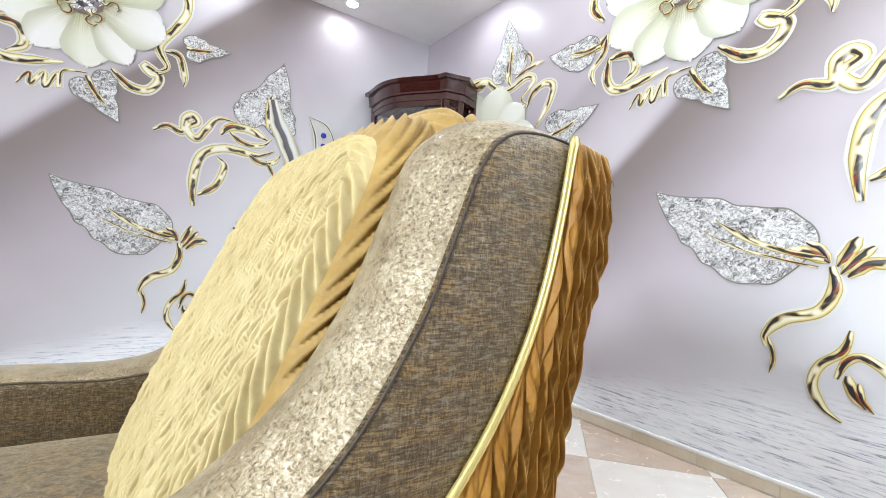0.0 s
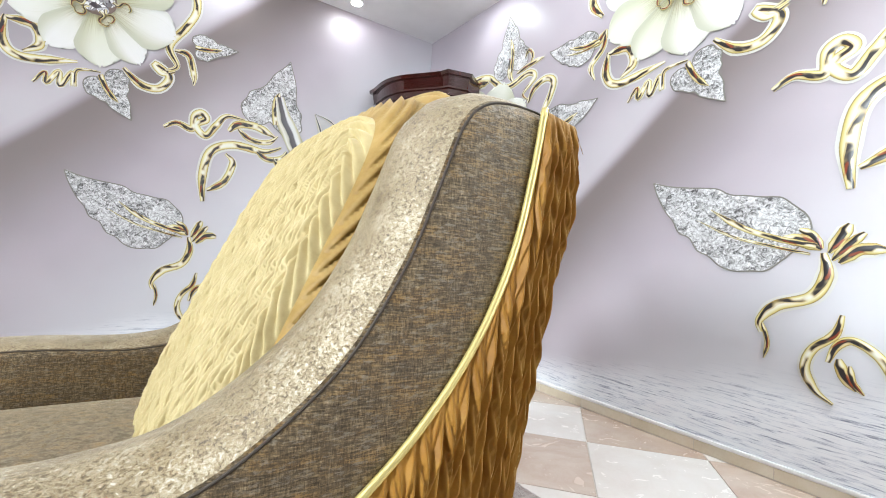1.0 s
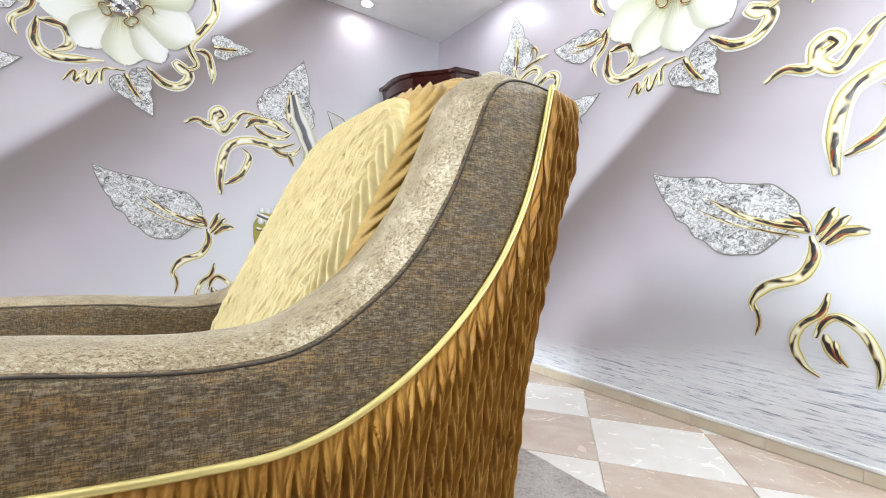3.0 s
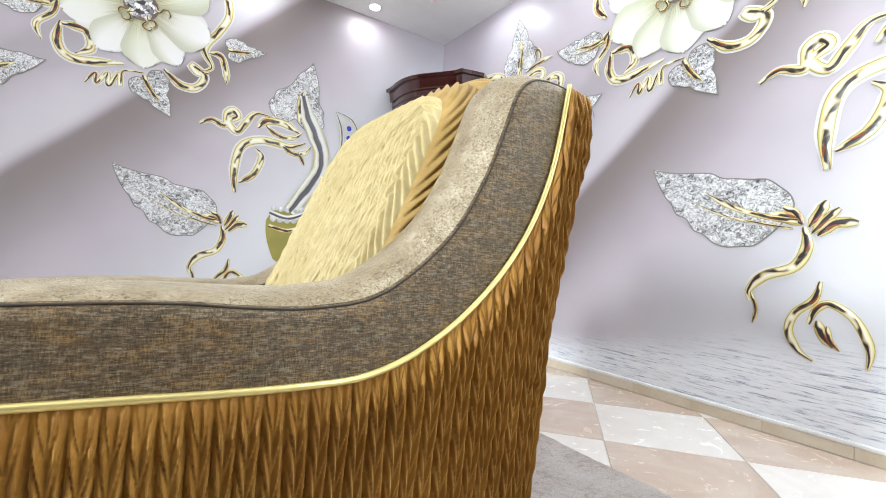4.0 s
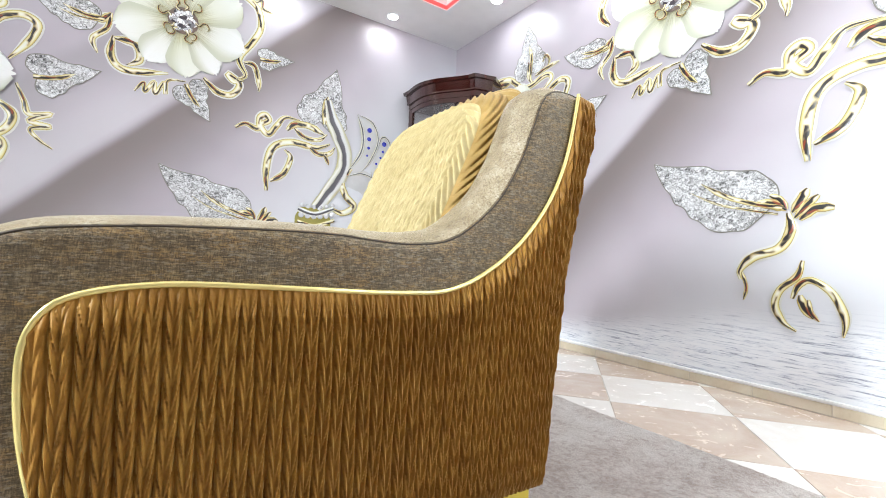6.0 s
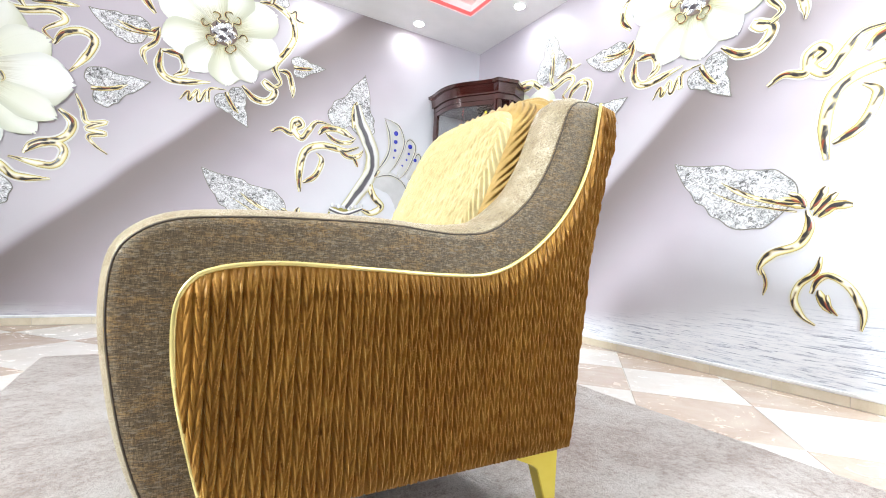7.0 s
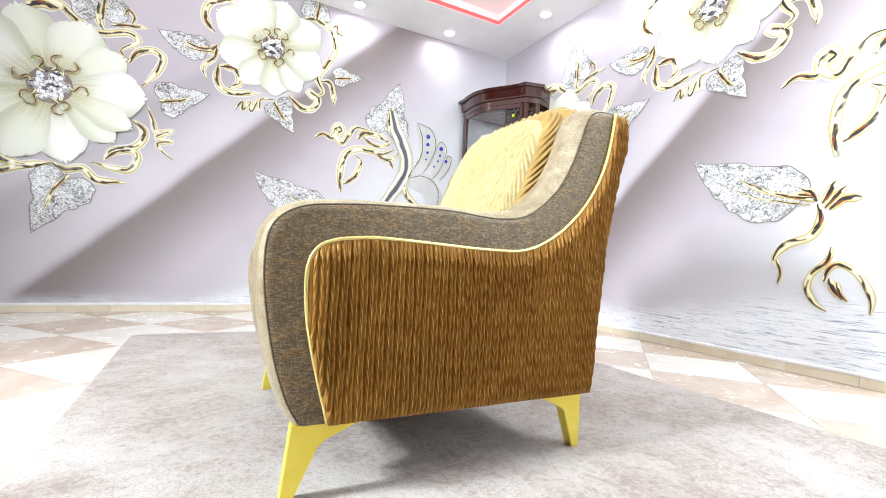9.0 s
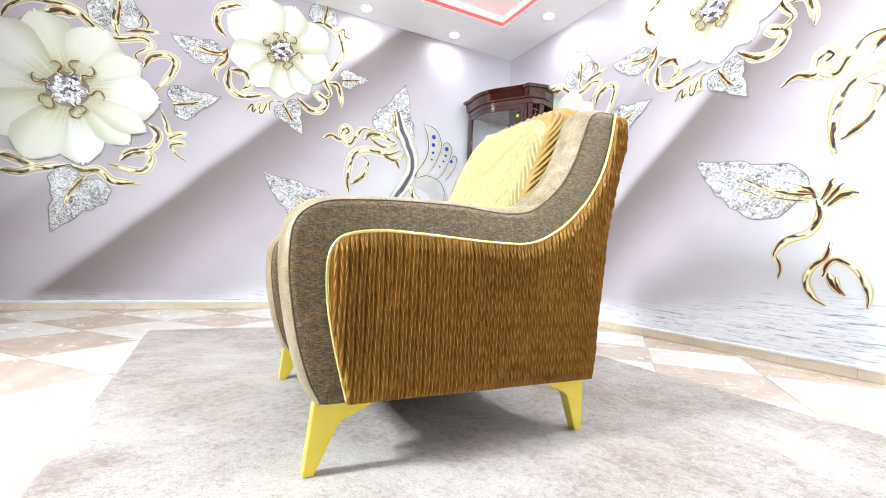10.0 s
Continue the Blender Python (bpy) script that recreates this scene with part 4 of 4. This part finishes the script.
def ribbon(name, pts, width, mat, lift=0.004, taper=(0.15, 0.06), relief=0.003, walls=2):
    n = max(14, int(12 * len(pts)))
    p, length = spline(pts, n)
    d = np.gradient(p, axis=0)
    d /= np.linalg.norm(d, axis=1)[:, None] + 1e-9
    nr = np.stack([-d[:, 1], d[:, 0]], axis=1)
    verts, uvs, faces = [], [], []
    for i in range(n):
        t = i / (n - 1)
        w = width / 2 * min(1.0, taper[0] + (1 - taper[0]) * min(1, t * 5.0), taper[1] + (1 - taper[1]) * min(1, (1 - t) * 4.0))
        for c in (-1, -0.5, 0, 0.5, 1):
            q = p[i] + nr[i] * w * c
            verts.append((q[0], -(lift + relief * (1 - c * c)), q[1]))
            uvs.append((length * t, c))
    for i in range(n - 1):
        for k in range(4):
            faces.append((i * 5 + k, i * 5 + k + 1, i * 5 + 5 + k + 1, i * 5 + 5 + k))
    hang(name, mesh_of(name, verts, faces, mat, uvs, True), walls=walls)


def vine(pts, width=0.052, halo=True):
    if halo:
        ribbon("printed_vine_glow", pts, width * 1.32, M_HALO, 0.0022, (0.35, 0.2), 0.0006)
    ribbon("printed_vine", pts, width * 0.9, M_VINE, 0.004, (0.45, 0.30))


LONG = ((0.0, 0.0), (0.13, -0.02), (0.40, -0.12), (0.52, -0.125), (0.60, -0.145), (0.72, -0.20), (0.87, -0.19), (0.97, -0.12), (1.0, -0.03), (0.985, 0.04), (0.97, 0.15), (0.92, 0.27), (0.80, 0.36), (0.64, 0.37), (0.49, 0.32), (0.35, 0.27), (0.16, 0.15))
SHORT = ((0.0, 0.0), (0.12, -0.05), (0.33, -0.17), (0.50, -0.21), (0.60, -0.31), (0.80, -0.42), (1.0, -0.40), (1.10, -0.25), (1.06, -0.10), (0.98, 0.0), (1.07, 0.12), (1.08, 0.28), (0.96, 0.41), (0.78, 0.40), (0.62, 0.30), (0.52, 0.23), (0.34, 0.19), (0.14, 0.08))


def leaf(tip, base, wide=1.0, shape=SHORT, flip=1, vein=True):
    """Jewelled leaf with two lobes, from its pointed tip to the notch where the stem meets it."""
    tip, base = np.array(tip, float), np.array(base, float)
    ax = base - tip
    ln = np.linalg.norm(ax)
    ax /= ln
    sd = np.array([-ax[1], ax[0]]) * flip * wide
    n, rings = 84, 5
    out, _ = spline(shape, n, True)
    out[:, 1] *= 1 + 0.05 * np.sin(np.arange(n) * 0.9 + ln * 40)
    mid = np.array([0.62, 0.0 if shape is SHORT else 0.09])

    def at(x, y):
        return tip + ax * x * ln + sd * y * ln

    verts, uvs, faces = [], [], []
    for r in range(rings + 1):
        f = r / rings
        for x, y in mid + (out - mid) * f:
            q = at(x, y)
            verts.append((q[0], -(0.0035 + 0.004 * (1 - f * f)), q[1]))
            uvs.append((q[0], q[1]))
    for r in range(rings):
        for i in range(n):
            j = (i + 1) % n
            faces.append((r * n + i, (r + 1) * n + i, (r + 1) * n + j, r * n + j))
    turn = faces if flip < 0 else [f[::-1] for f in faces]
    hang("printed_leaf", mesh_of("printed_leaf", verts, turn, M_LEAF, uvs, True))
    rim = [tuple(at(x, y)) for x, y in out[::3]]
    ribbon("printed_leaf_edge", rim + rim[:1], 0.006, M_INK, 0.0042, (1.0, 1.0), 0.001)
    if vein:
        for y0, y1, x1, wd in ((0.0, 0.03, 0.46, 0.026), (0.06, 0.14, 0.42, 0.012)) if shape is LONG else ((0.0, 0.02, 0.42, 0.030),):
            p = [tuple(at(x, y)) for x, y in ((1.06, y0), (0.86, y0 + 0.05), (0.66, (y0 + y1) / 2 + 0.05), (x1, y1))]
            ribbon("printed_stem", p, wd, M_VINE, 0.0085, (0.9, 0.1), 0.002)


def petal(c, ang, length, wide, lift, notch=0.05):
    """One broad petal with a wavy tip."""
    ca, sa = math.cos(radians(ang)), math.sin(radians(ang))
    nu, nv = 16, 13
    verts, uvs, faces = [], [], []
    for i in range(nu):
        t = i / (nu - 1)
        w = wide / 2 * (0.14 + 0.86 * (t / 0.66) ** 0.75 if t < 0.66 else math.sqrt(max(0.0, 1 - ((t - 0.66) / 0.345) ** 2)) ** 0.8)
        for k in range(nv):
            s = k / (nv - 1) * 2 - 1
            ln = length * (0.10 + 0.90 * t) * (1 - 0.05 * t * s * s) + length * notch * t ** 4 * (abs(math.cos(s * 4.2)) - 0.5)
            x, y = ln, w * s
            verts.append((c[0] + ca * x - sa * y, -(lift + 0.0015 * (1 - s * s)), c[1] + sa * x + ca * y))
            uvs.append((t, s))
    for i in range(nu - 1):
        for k in range(nv - 1):
            a = i * nv + k
            faces.append((a, a + nv, a + nv + 1, a + 1))
    hang("printed_petal", mesh_of("printed_petal", verts, faces, M_PETAL, uvs, True))


def dome(c, r, mat, name, lift=0.012, high=0.18, walls=2):
    verts, faces = [], []
    n = 14
    for j, (f, h) in enumerate(((1, 0), (0.75, 0.5), (0.35, 0.85))):
        for i in range(n):
            g = 2 * math.pi * i / n
            verts.append((c[0] + r * f * math.cos(g), -(lift + r * high * h), c[1] + r * f * math.sin(g)))
    for j in range(2):
        for i in range(n):
            k = (i + 1) % n
            faces.append((j * n + i, j * n + k, j * n + n + k, j * n + n + i))
    faces.append(tuple(2 * n + i for i in range(n)))
    hang(name, mesh_of(name, verts, faces, mat, [(v[0], v[2]) for v in verts]), walls=walls)


def flower(c, petals, heart):
    for i, (ang, ln, wd) in enumerate(petals):
        petal(c, ang, ln, wd, 0.005 + 0.0013 * i)
    lift = 0.005 + 0.0013 * len(petals) + 0.002
    rng = random.Random(5)
    dome(c, heart * 0.98, M_HEART, "printed_flower_heart", lift - 0.0015, 0.01)
    for i in range(7):
        g = i * math.tau / 6
        r = 0 if i == 6 else heart * 0.58
        dome((c[0] + r * math.cos(g), c[1] + r * math.sin(g)), heart * 0.31, M_GEM, "printed_stone", lift)
    for i in range(9):
        g = i * math.tau / 9 + rng.uniform(-0.2, 0.2)
        hk = 1 if i % 2 else -1
        reach = rng.uniform(0.9, 1.15)
        q = [(heart * r * reach, g + hk * a) for r, a in ((0.70, 0.0), (0.95, 0.16), (1.15, -0.06), (1.38, -0.04), (1.52, 0.14), (1.45, 0.26))]
        ribbon("printed_stamen", [(c[0] + r * math.cos(a), c[1] + r * math.sin(a)) for r, a in q], heart * 0.15, M_VINE, lift + 0.004, (0.9, 0.4), 0.003)


# large flower
flower((-1.87, 1.63), [(168, 0.60, 0.36), (112, 0.56, 0.34), (68, 0.52, 0.36), (35, 0.50, 0.30), (215, 0.56, 0.34), (282, 0.53, 0.30), (318, 0.50, 0.22), (248, 0.56, 0.32), (140, 0.60, 0.32), (2, 0.55, 0.36), (335, 0.52, 0.20)], 0.13)
leaf((-1.92, 0.60), (-1.75, 1.00), 1.0)
leaf((-0.903, 1.782), (-1.215, 1.665), 0.95)
leaf((-1.66, 2.62), (-1.62, 2.20), 0.95)
leaf((-1.274, 2.205), (-0.925, 2.14), 1.0, LONG, -1)
vine([(-2.26, 2.05), (-2.21, 2.15), (-2.11, 2.23), (-2.0, 2.24), (-1.91, 2.23), (-1.83, 2.2), (-1.74, 2.12), (-1.67, 2.08), (-1.59, 2.08), (-1.45, 2.12), (-1.39, 2.07), (-1.49, 1.98), (-1.44, 1.92)])
vine([(-1.44, 1.9), (-1.39, 1.99), (-1.3, 2.03), (-1.23, 1.99), (-1.26, 1.88), (-1.35, 1.74)], 0.05)
vine([(-1.39, 1.48), (-1.32, 1.41), (-1.33, 1.33), (-1.39, 1.27), (-1.51, 1.23), (-1.55, 1.16)])
vine([(-1.55, 1.17), (-1.46, 1.24), (-1.38, 1.25), (-1.35, 1.19), (-1.41, 1.1), (-1.62, 1.13)], 0.05)
vine([(-1.31, 1.6), (-1.27, 1.5), (-1.24, 1.42), (-1.14, 1.44), (-1.24, 1.38), (-1.14, 1.36), (-1.23, 1.33), (-1.19, 1.27), (-1.12, 1.22)], 0.034)
vine([(-1.83, 1.1), (-1.76, 1.06), (-1.67, 1.08), (-1.58, 1.01), (-1.41, 1.01)])
vine([(-2.23, 1.13), (-2.15, 1.11), (-2.04, 1.07), (-1.97, 1.07)], 0.06)
vine([(-2.23, 1.02), (-2.11, 1.01), (-2.01, 1.05), (-1.83, 1.1)])
vine([(-1.56, 2.15), (-1.42, 2.18), (-1.32, 2.19)], 0.035)
vine([(-1.49, 2.24), (-1.46, 2.29), (-1.42, 2.24), (-1.44, 2.18)], 0.025)
vine([(-1.64, 2.39), (-1.63, 2.18), (-1.59, 2.1)], 0.05)
vine([(-2.03, 2.16), (-1.94, 2.19), (-1.84, 2.18)], 0.07)
# smaller flower
flower((-0.46, 2.27), [(155, 0.47, 0.30), (200, 0.42, 0.28), (238, 0.40, 0.22), (275, 0.40, 0.24), (305, 0.40, 0.20), (345, 0.42, 0.30), (35, 0.45, 0.30), (78, 0.42, 0.30), (115, 0.45, 0.32)], 0.10)
leaf((-0.25, 1.58), (-0.41, 1.81), 1.0)
leaf((0.33, 2.20), (0.08, 2.15), 0.8)
leaf((-0.10, 2.96), (-0.13, 2.63), 0.9)
vine([(-0.85, 2.04), (-0.86, 1.91), (-0.78, 1.83), (-0.53, 1.87)], 0.05)
vine([(-0.85, 2.03), (-0.73, 2.02), (-0.7, 1.92), (-0.77, 1.86)], 0.05)
vine([(-0.9, 2.28), (-0.97, 2.39), (-0.94, 2.51), (-0.83, 2.57), (-0.74, 2.56)])
vine([(-0.87, 2.19), (-0.89, 2.08), (-0.96, 1.99), (-0.93, 1.9)], 0.035)
vine([(-0.98, 2.15), (-0.92, 2.13), (-0.87, 2.19)], 0.05)
vine([(-0.72, 1.7), (-0.67, 1.77), (-0.66, 1.71), (-0.61, 1.79), (-0.6, 1.71), (-0.55, 1.8), (-0.54, 1.72), (-0.53, 1.82), (-0.42, 1.84)], 0.03)
vine([(-0.31, 1.9), (-0.22, 1.82), (-0.12, 1.82), (-0.07, 1.91), (-0.15, 1.97), (-0.11, 1.92), (-0.04, 1.95)], 0.05)
vine([(-0.22, 2.6), (-0.1, 2.61), (0.03, 2.54), (0.06, 2.4), (0.01, 2.27), (-0.08, 2.11), (-0.03, 1.99), (-0.11, 1.94)])
vine([(-0.05, 2.09), (0.03, 2.08), (0.07, 1.95), (0.07, 1.89)], 0.04)
vine([(0.01, 2.58), (0.06, 2.61), (0.07, 2.55), (0.16, 2.54)], 0.028)
# swan
leaf((0.685, 2.237), (0.575, 1.745), 1.0, vein=False)
vine([(-0.08, 1.58), (-0.01, 1.62), (0.08, 1.60), (0.09, 1.69), (0.13, 1.72), (0.16, 1.68), (0.10, 1.63), (0.16, 1.57), (0.22, 1.65), (0.28, 1.73), (0.40, 1.73)], 0.05)
vine([(0.3, 1.63), (0.36, 1.69), (0.48, 1.7), (0.61, 1.65)], 0.06)
vine([(0.17, 1.12), (0.16, 1.30), (0.20, 1.47), (0.34, 1.54), (0.54, 1.53), (0.66, 1.58)], 0.06)
vine([(0.19, 1.20), (0.29, 1.27), (0.34, 1.41), (0.29, 1.47)], 0.05)
ribbon("printed_swan_neck", [(0.62, 1.95), (0.66, 1.80), (0.72, 1.69), (0.79, 1.53), (0.77, 1.34), (0.66, 1.15), (0.57, 1.02)], 0.13, M_CHROME, 0.010, (0.5, 0.8), 0.006)
ribbon("printed_swan_loop", [(0.86, 1.40), (0.78, 1.28), (0.82, 1.16), (0.90, 1.07), (0.80, 1.00), (0.70, 1.03)], 0.06, M_VINE, 0.009, (0.5, 0.5), 0.004)
ribbon("printed_stem", [(0.62, 1.98), (0.60, 1.88), (0.61, 1.74)], 0.05, M_VINE, 0.009, (0.2, 0.9), 0.003)
ribbon("printed_wing_feather", [(0.90, 1.86), (0.98, 1.78), (1.02, 1.66), (0.98, 1.52), (0.88, 1.38)], 0.15, M_WING, 0.003, (0.2, 0.5), 0.004)
ribbon("printed_wing_feather", [(1.16, 1.72), (1.15, 1.58), (1.07, 1.38)], 0.10, M_WING, 0.003, (0.5, 0.6), 0.004)
ribbon("printed_wing_feather", [(1.25, 1.60), (1.23, 1.50), (1.15, 1.36)], 0.08, M_WING, 0.0025, (0.5, 0.6), 0.004)
ribbon("printed_wing_feather", [(0.82, 1.30), (0.98, 1.30), (1.10, 1.18), (1.12, 1.02)], 0.20, M_WING, 0.002, (0.6, 0.6), 0.003)
ribbon("printed_wing_edge", [(0.89, 1.89), (0.95, 1.73), (0.94, 1.55), (0.82, 1.36)], 0.034, M_CHROME, 0.009)
ribbon("printed_wing_edge", [(0.89, 1.89), (1.04, 1.84), (1.10, 1.68), (1.03, 1.49), (0.95, 1.38)], 0.026, M_CHROME, 0.009)
ribbon("printed_wing_edge", [(1.10, 1.62), (1.13, 1.72), (1.18, 1.73), (1.22, 1.65), (1.15, 1.45), (1.06, 1.35), (1.05, 1.42)], 0.024, M_CHROME, 0.009)
ribbon("printed_wing_edge", [(1.20, 1.52), (1.24, 1.61), (1.28, 1.58), (1.25, 1.47), (1.15, 1.33)], 0.024, M_CHROME, 0.009)
ribbon("printed_wing_edge", [(0.81, 1.32), (0.96, 1.37), (1.1, 1.32), (1.16, 1.20), (1.12, 1.05)], 0.024, M_CHROME, 0.009)
for du, dz, dr in ((1.01, 1.77, 0.022), (1.01, 1.69, 0.019), (1.01, 1.61, 0.014), (1.0, 1.54, 0.010), (1.16, 1.67, 0.022), (1.15, 1.6, 0.013), (1.13, 1.54, 0.011), (1.09, 1.48, 0.010), (1.22, 1.55, 0.018)):
    dome((du, dz), dr, M_SAPPHIRE, "printed_blue_stone", 0.011)
ribbon("printed_crown_body", [(0.555, 1.02), (0.555, 0.86), (0.60, 0.72), (0.66, 0.62)], 0.30, M_OLIVE, 0.004, (0.7, 0.5), 0.008, 1)
ribbon("printed_crown_band", [(0.42, 1.00), (0.56, 0.965), (0.72, 1.03)], 0.05, M_CHROME, 0.013, (0.8, 0.8), 0.004, 1)
ribbon("printed_crown_band", [(0.42, 0.90), (0.56, 0.87), (0.73, 0.93)], 0.035, M_VINE, 0.013, (0.8, 0.8), 0.004, 1)
for k in range(6):
    dome((0.45 + 0.052 * k, 0.955 - 0.02 * math.sin(k * 0.55) + 0.006 * k), 0.024, M_STONE, "printed_bead", 0.013, walls=1)
for k in range(6):
    dome((0.45 + 0.052 * k, 1.035 - 0.02 * math.sin(k * 0.55) + 0.006 * k), 0.019, M_STONE, "printed_bead", 0.013, walls=1)
vine([(0.36, 1.66), (0.44, 1.60), (0.56, 1.60), (0.63, 1.66)], 0.04)
vine([(0.48, 1.54), (0.56, 1.48), (0.66, 1.50), (0.70, 1.56)], 0.045)
vine([(0.61, 1.50), (0.64, 1.44), (0.66, 1.40)], 0.035)
# low leaf, bud and tendrils
leaf((-0.553, 1.22), (0.048, 0.915), 0.92, LONG, -1)
vine([(-0.02, 0.93), (0.05, 0.915), (0.10, 0.885)], 0.060, False)
vine([(0.03, 0.965), (0.07, 0.94), (0.10, 0.885)], 0.035, False)
vine([(0.175, 0.985), (0.15, 0.93), (0.12, 0.87)], 0.045)
vine([(0.27, 0.885), (0.20, 0.885), (0.15, 0.83)], 0.050)
vine([(0.215, 0.95), (0.17, 0.90), (0.13, 0.84)], 0.036, False)
vine([(0.105, 0.87), (0.115, 0.78), (0.075, 0.69), (-0.03, 0.64), (-0.085, 0.57), (-0.08, 0.52)], 0.050)
vine([(-0.075, 0.56), (-0.055, 0.48), (-0.065, 0.41)], 0.020, False)
vine([(0.165, 0.63), (0.145, 0.55), (0.085, 0.48), (0.066, 0.40), (0.10, 0.32), (0.15, 0.28)], 0.036)
vine([(0.13, 0.44), (0.155, 0.51), (0.20, 0.535), (0.27, 0.48), (0.315, 0.37), (0.31, 0.28)], 0.036)
vine([(0.16, 0.46), (0.175, 0.40), (0.21, 0.35)], 0.040, False)
vine([(0.19, 0.44), (0.20, 0.38), (0.23, 0.34)], 0.024, False)


# ---- skirting and floor tiles ----
def skirting():
    n_th = thing("baseboard", "beige marble skirting tiles topped with a white bead", "baseboard", kind="structure")
    hgt, th, ln = 0.048, 0.010, 0.30
    me_n = {}

    def piece(axis, a0, a1):
        key = (axis, round(a1 - a0, 4))
        if key not in me_n:
            w = a1 - a0
            bm = box_bm((0.0015, -th, 0.002), (w - 0.0015, -0.0005, hgt), 0.0012, 1) if axis == 0 else box_bm((-th, 0.0015, 0.002), (-0.0005, w - 0.0015, hgt), 0.0012, 1)
            me = bpy.data.meshes.new("skirting_tile")
            bm.to_mesh(me)
            bm.free()
            me.materials.append(M_SKIRT)
            me_n[key] = me
        return me_n[key]
    x = EAST - th
    while x > WEST:
        a = max(WEST, x - ln)
        link_mesh("skirting_tile", piece(0, a, x), n_th, "", pose(a, NORTH, 0))
        x = a
    y = NORTH
    while y > SOUTH:
        a = max(SOUTH, y - ln)
        link_mesh("skirting_tile", piece(1, a, y), n_th, "", pose(EAST, a, 0))
        y = a
    part("bedding", box_bm((WEST, NORTH - th + 0.002, -0.001), (EAST - th, NORTH - 0.001, hgt - 0.002)), M_GROUT, n_th, "pale grout", smooth=False)
    part("bedding", box_bm((EAST - th + 0.002, SOUTH, -0.001), (EAST - 0.001, NORTH - th, hgt - 0.002)), M_GROUT, n_th, "pale grout", smooth=False)
    part("bead", box_bm((WEST, NORTH - th - 0.003, hgt), (EAST - th - 0.003, NORTH - 0.0005, hgt + 0.018), 0.004, 2), M_TRIM, n_th, "white plastic bead")
    part("bead", box_bm((EAST - th - 0.003, SOUTH, hgt), (EAST - 0.0005, NORTH, hgt + 0.018), 0.004, 2), M_TRIM, n_th, "white plastic bead")


skirting()


def floor():
    fl = tagged(link_mesh("floor", mesh_of("floor", [(WEST, SOUTH, -0.003), (EAST, SOUTH, -0.003), (EAST, NORTH, -0.003), (WEST, NORTH, -0.003), (WEST, SOUTH, -0.1), (EAST, SOUTH, -0.1), (EAST, NORTH, -0.1), (WEST, NORTH, -0.1)],
                                           [(0, 1, 2, 3), (7, 6, 5, 4), (0, 4, 5, 1), (1, 5, 6, 2), (2, 6, 7, 3), (3, 7, 4, 0)], M_GROUT)),
                "floor of cream and tan marble tiles laid as a diagonal chequer", "floor", kind="structure")
    s, a0, b0 = 0.4815, 1.475, 0.727
    ct, sn, r2 = math.cos(radians(3.36)), math.sin(radians(3.36)), math.sqrt(0.5)

    def to_room(i, j):
        a, b = a0 + ct * i - sn * j, b0 + sn * i + ct * j
        return (a + b) * r2, (a - b) * r2

    g = 0.0018

    def clip(poly, f):
        out = []
        for i, p in enumerate(poly):
            q = poly[(i + 1) % len(poly)]
            dp, dq = f(p), f(q)
            if dp >= 0:
                out.append(p)
            if (dp >= 0) != (dq >= 0):
                t = dp / (dp - dq)
                out.append((p[0] + (q[0] - p[0]) * t, p[1] + (q[1] - p[1]) * t))
        return out

    whole = {}
    for ia in range(-13, 7):
        for ib in range(-13, 9):
            aa, bb = ia * s, ib * s
            quad = [(aa + g, bb + g), (aa + s - g, bb + g), (aa + s - g, bb + s - g), (aa + g, bb + s - g)]
            poly = [to_room(a, b) for a, b in quad]
            n0 = len(poly)
            full = all(WEST < x < EAST - 0.01 and SOUTH < y < NORTH - 0.01 for x, y in poly)
            mat = M_TAN if (ia + ib) % 2 == 0 else M_CREAM
            for f in ((lambda p: EAST - 0.011 - p[0]), (lambda p: p[0] - WEST), (lambda p: NORTH - 0.011 - p[1]), (lambda p: p[1] - SOUTH)):
                poly = clip(poly, f) if poly else poly
            if len(poly) < 3:
                continue
            cx, cy = to_room(aa + s / 2, bb + s / 2)
            key = ((ia + ib) % 2) if full else None
            if key in whole:
                me = whole[key]
            else:
                rel = [(x - cx, y - cy) for x, y in poly]
                k = len(rel)
                inn = [(x * 0.996, y * 0.996) for x, y in rel]
                verts = [(x, y, -0.002) for x, y in rel] + [(x, y, -0.0008) for x, y in rel] + [(x, y, 0.0) for x, y in inn]
                faces = [tuple(2 * k + i for i in range(k))]
                for lv in (0, 1):
                    for i in range(k):
                        j = (i + 1) % k
                        faces.append((lv * k + i, lv * k + j, lv * k + k + j, lv * k + k + i))
                area2 = sum(rel[i][0] * rel[(i + 1) % k][1] - rel[(i + 1) % k][0] * rel[i][1] for i in range(k))
                if area2 < 0:
                    faces = [f[::-1] for f in faces]
                me = mesh_of("tile", verts, faces, mat)
                if full:
                    whole[key] = me
            link_mesh("tile", me, fl, "", pose(cx, cy, 0))


floor()
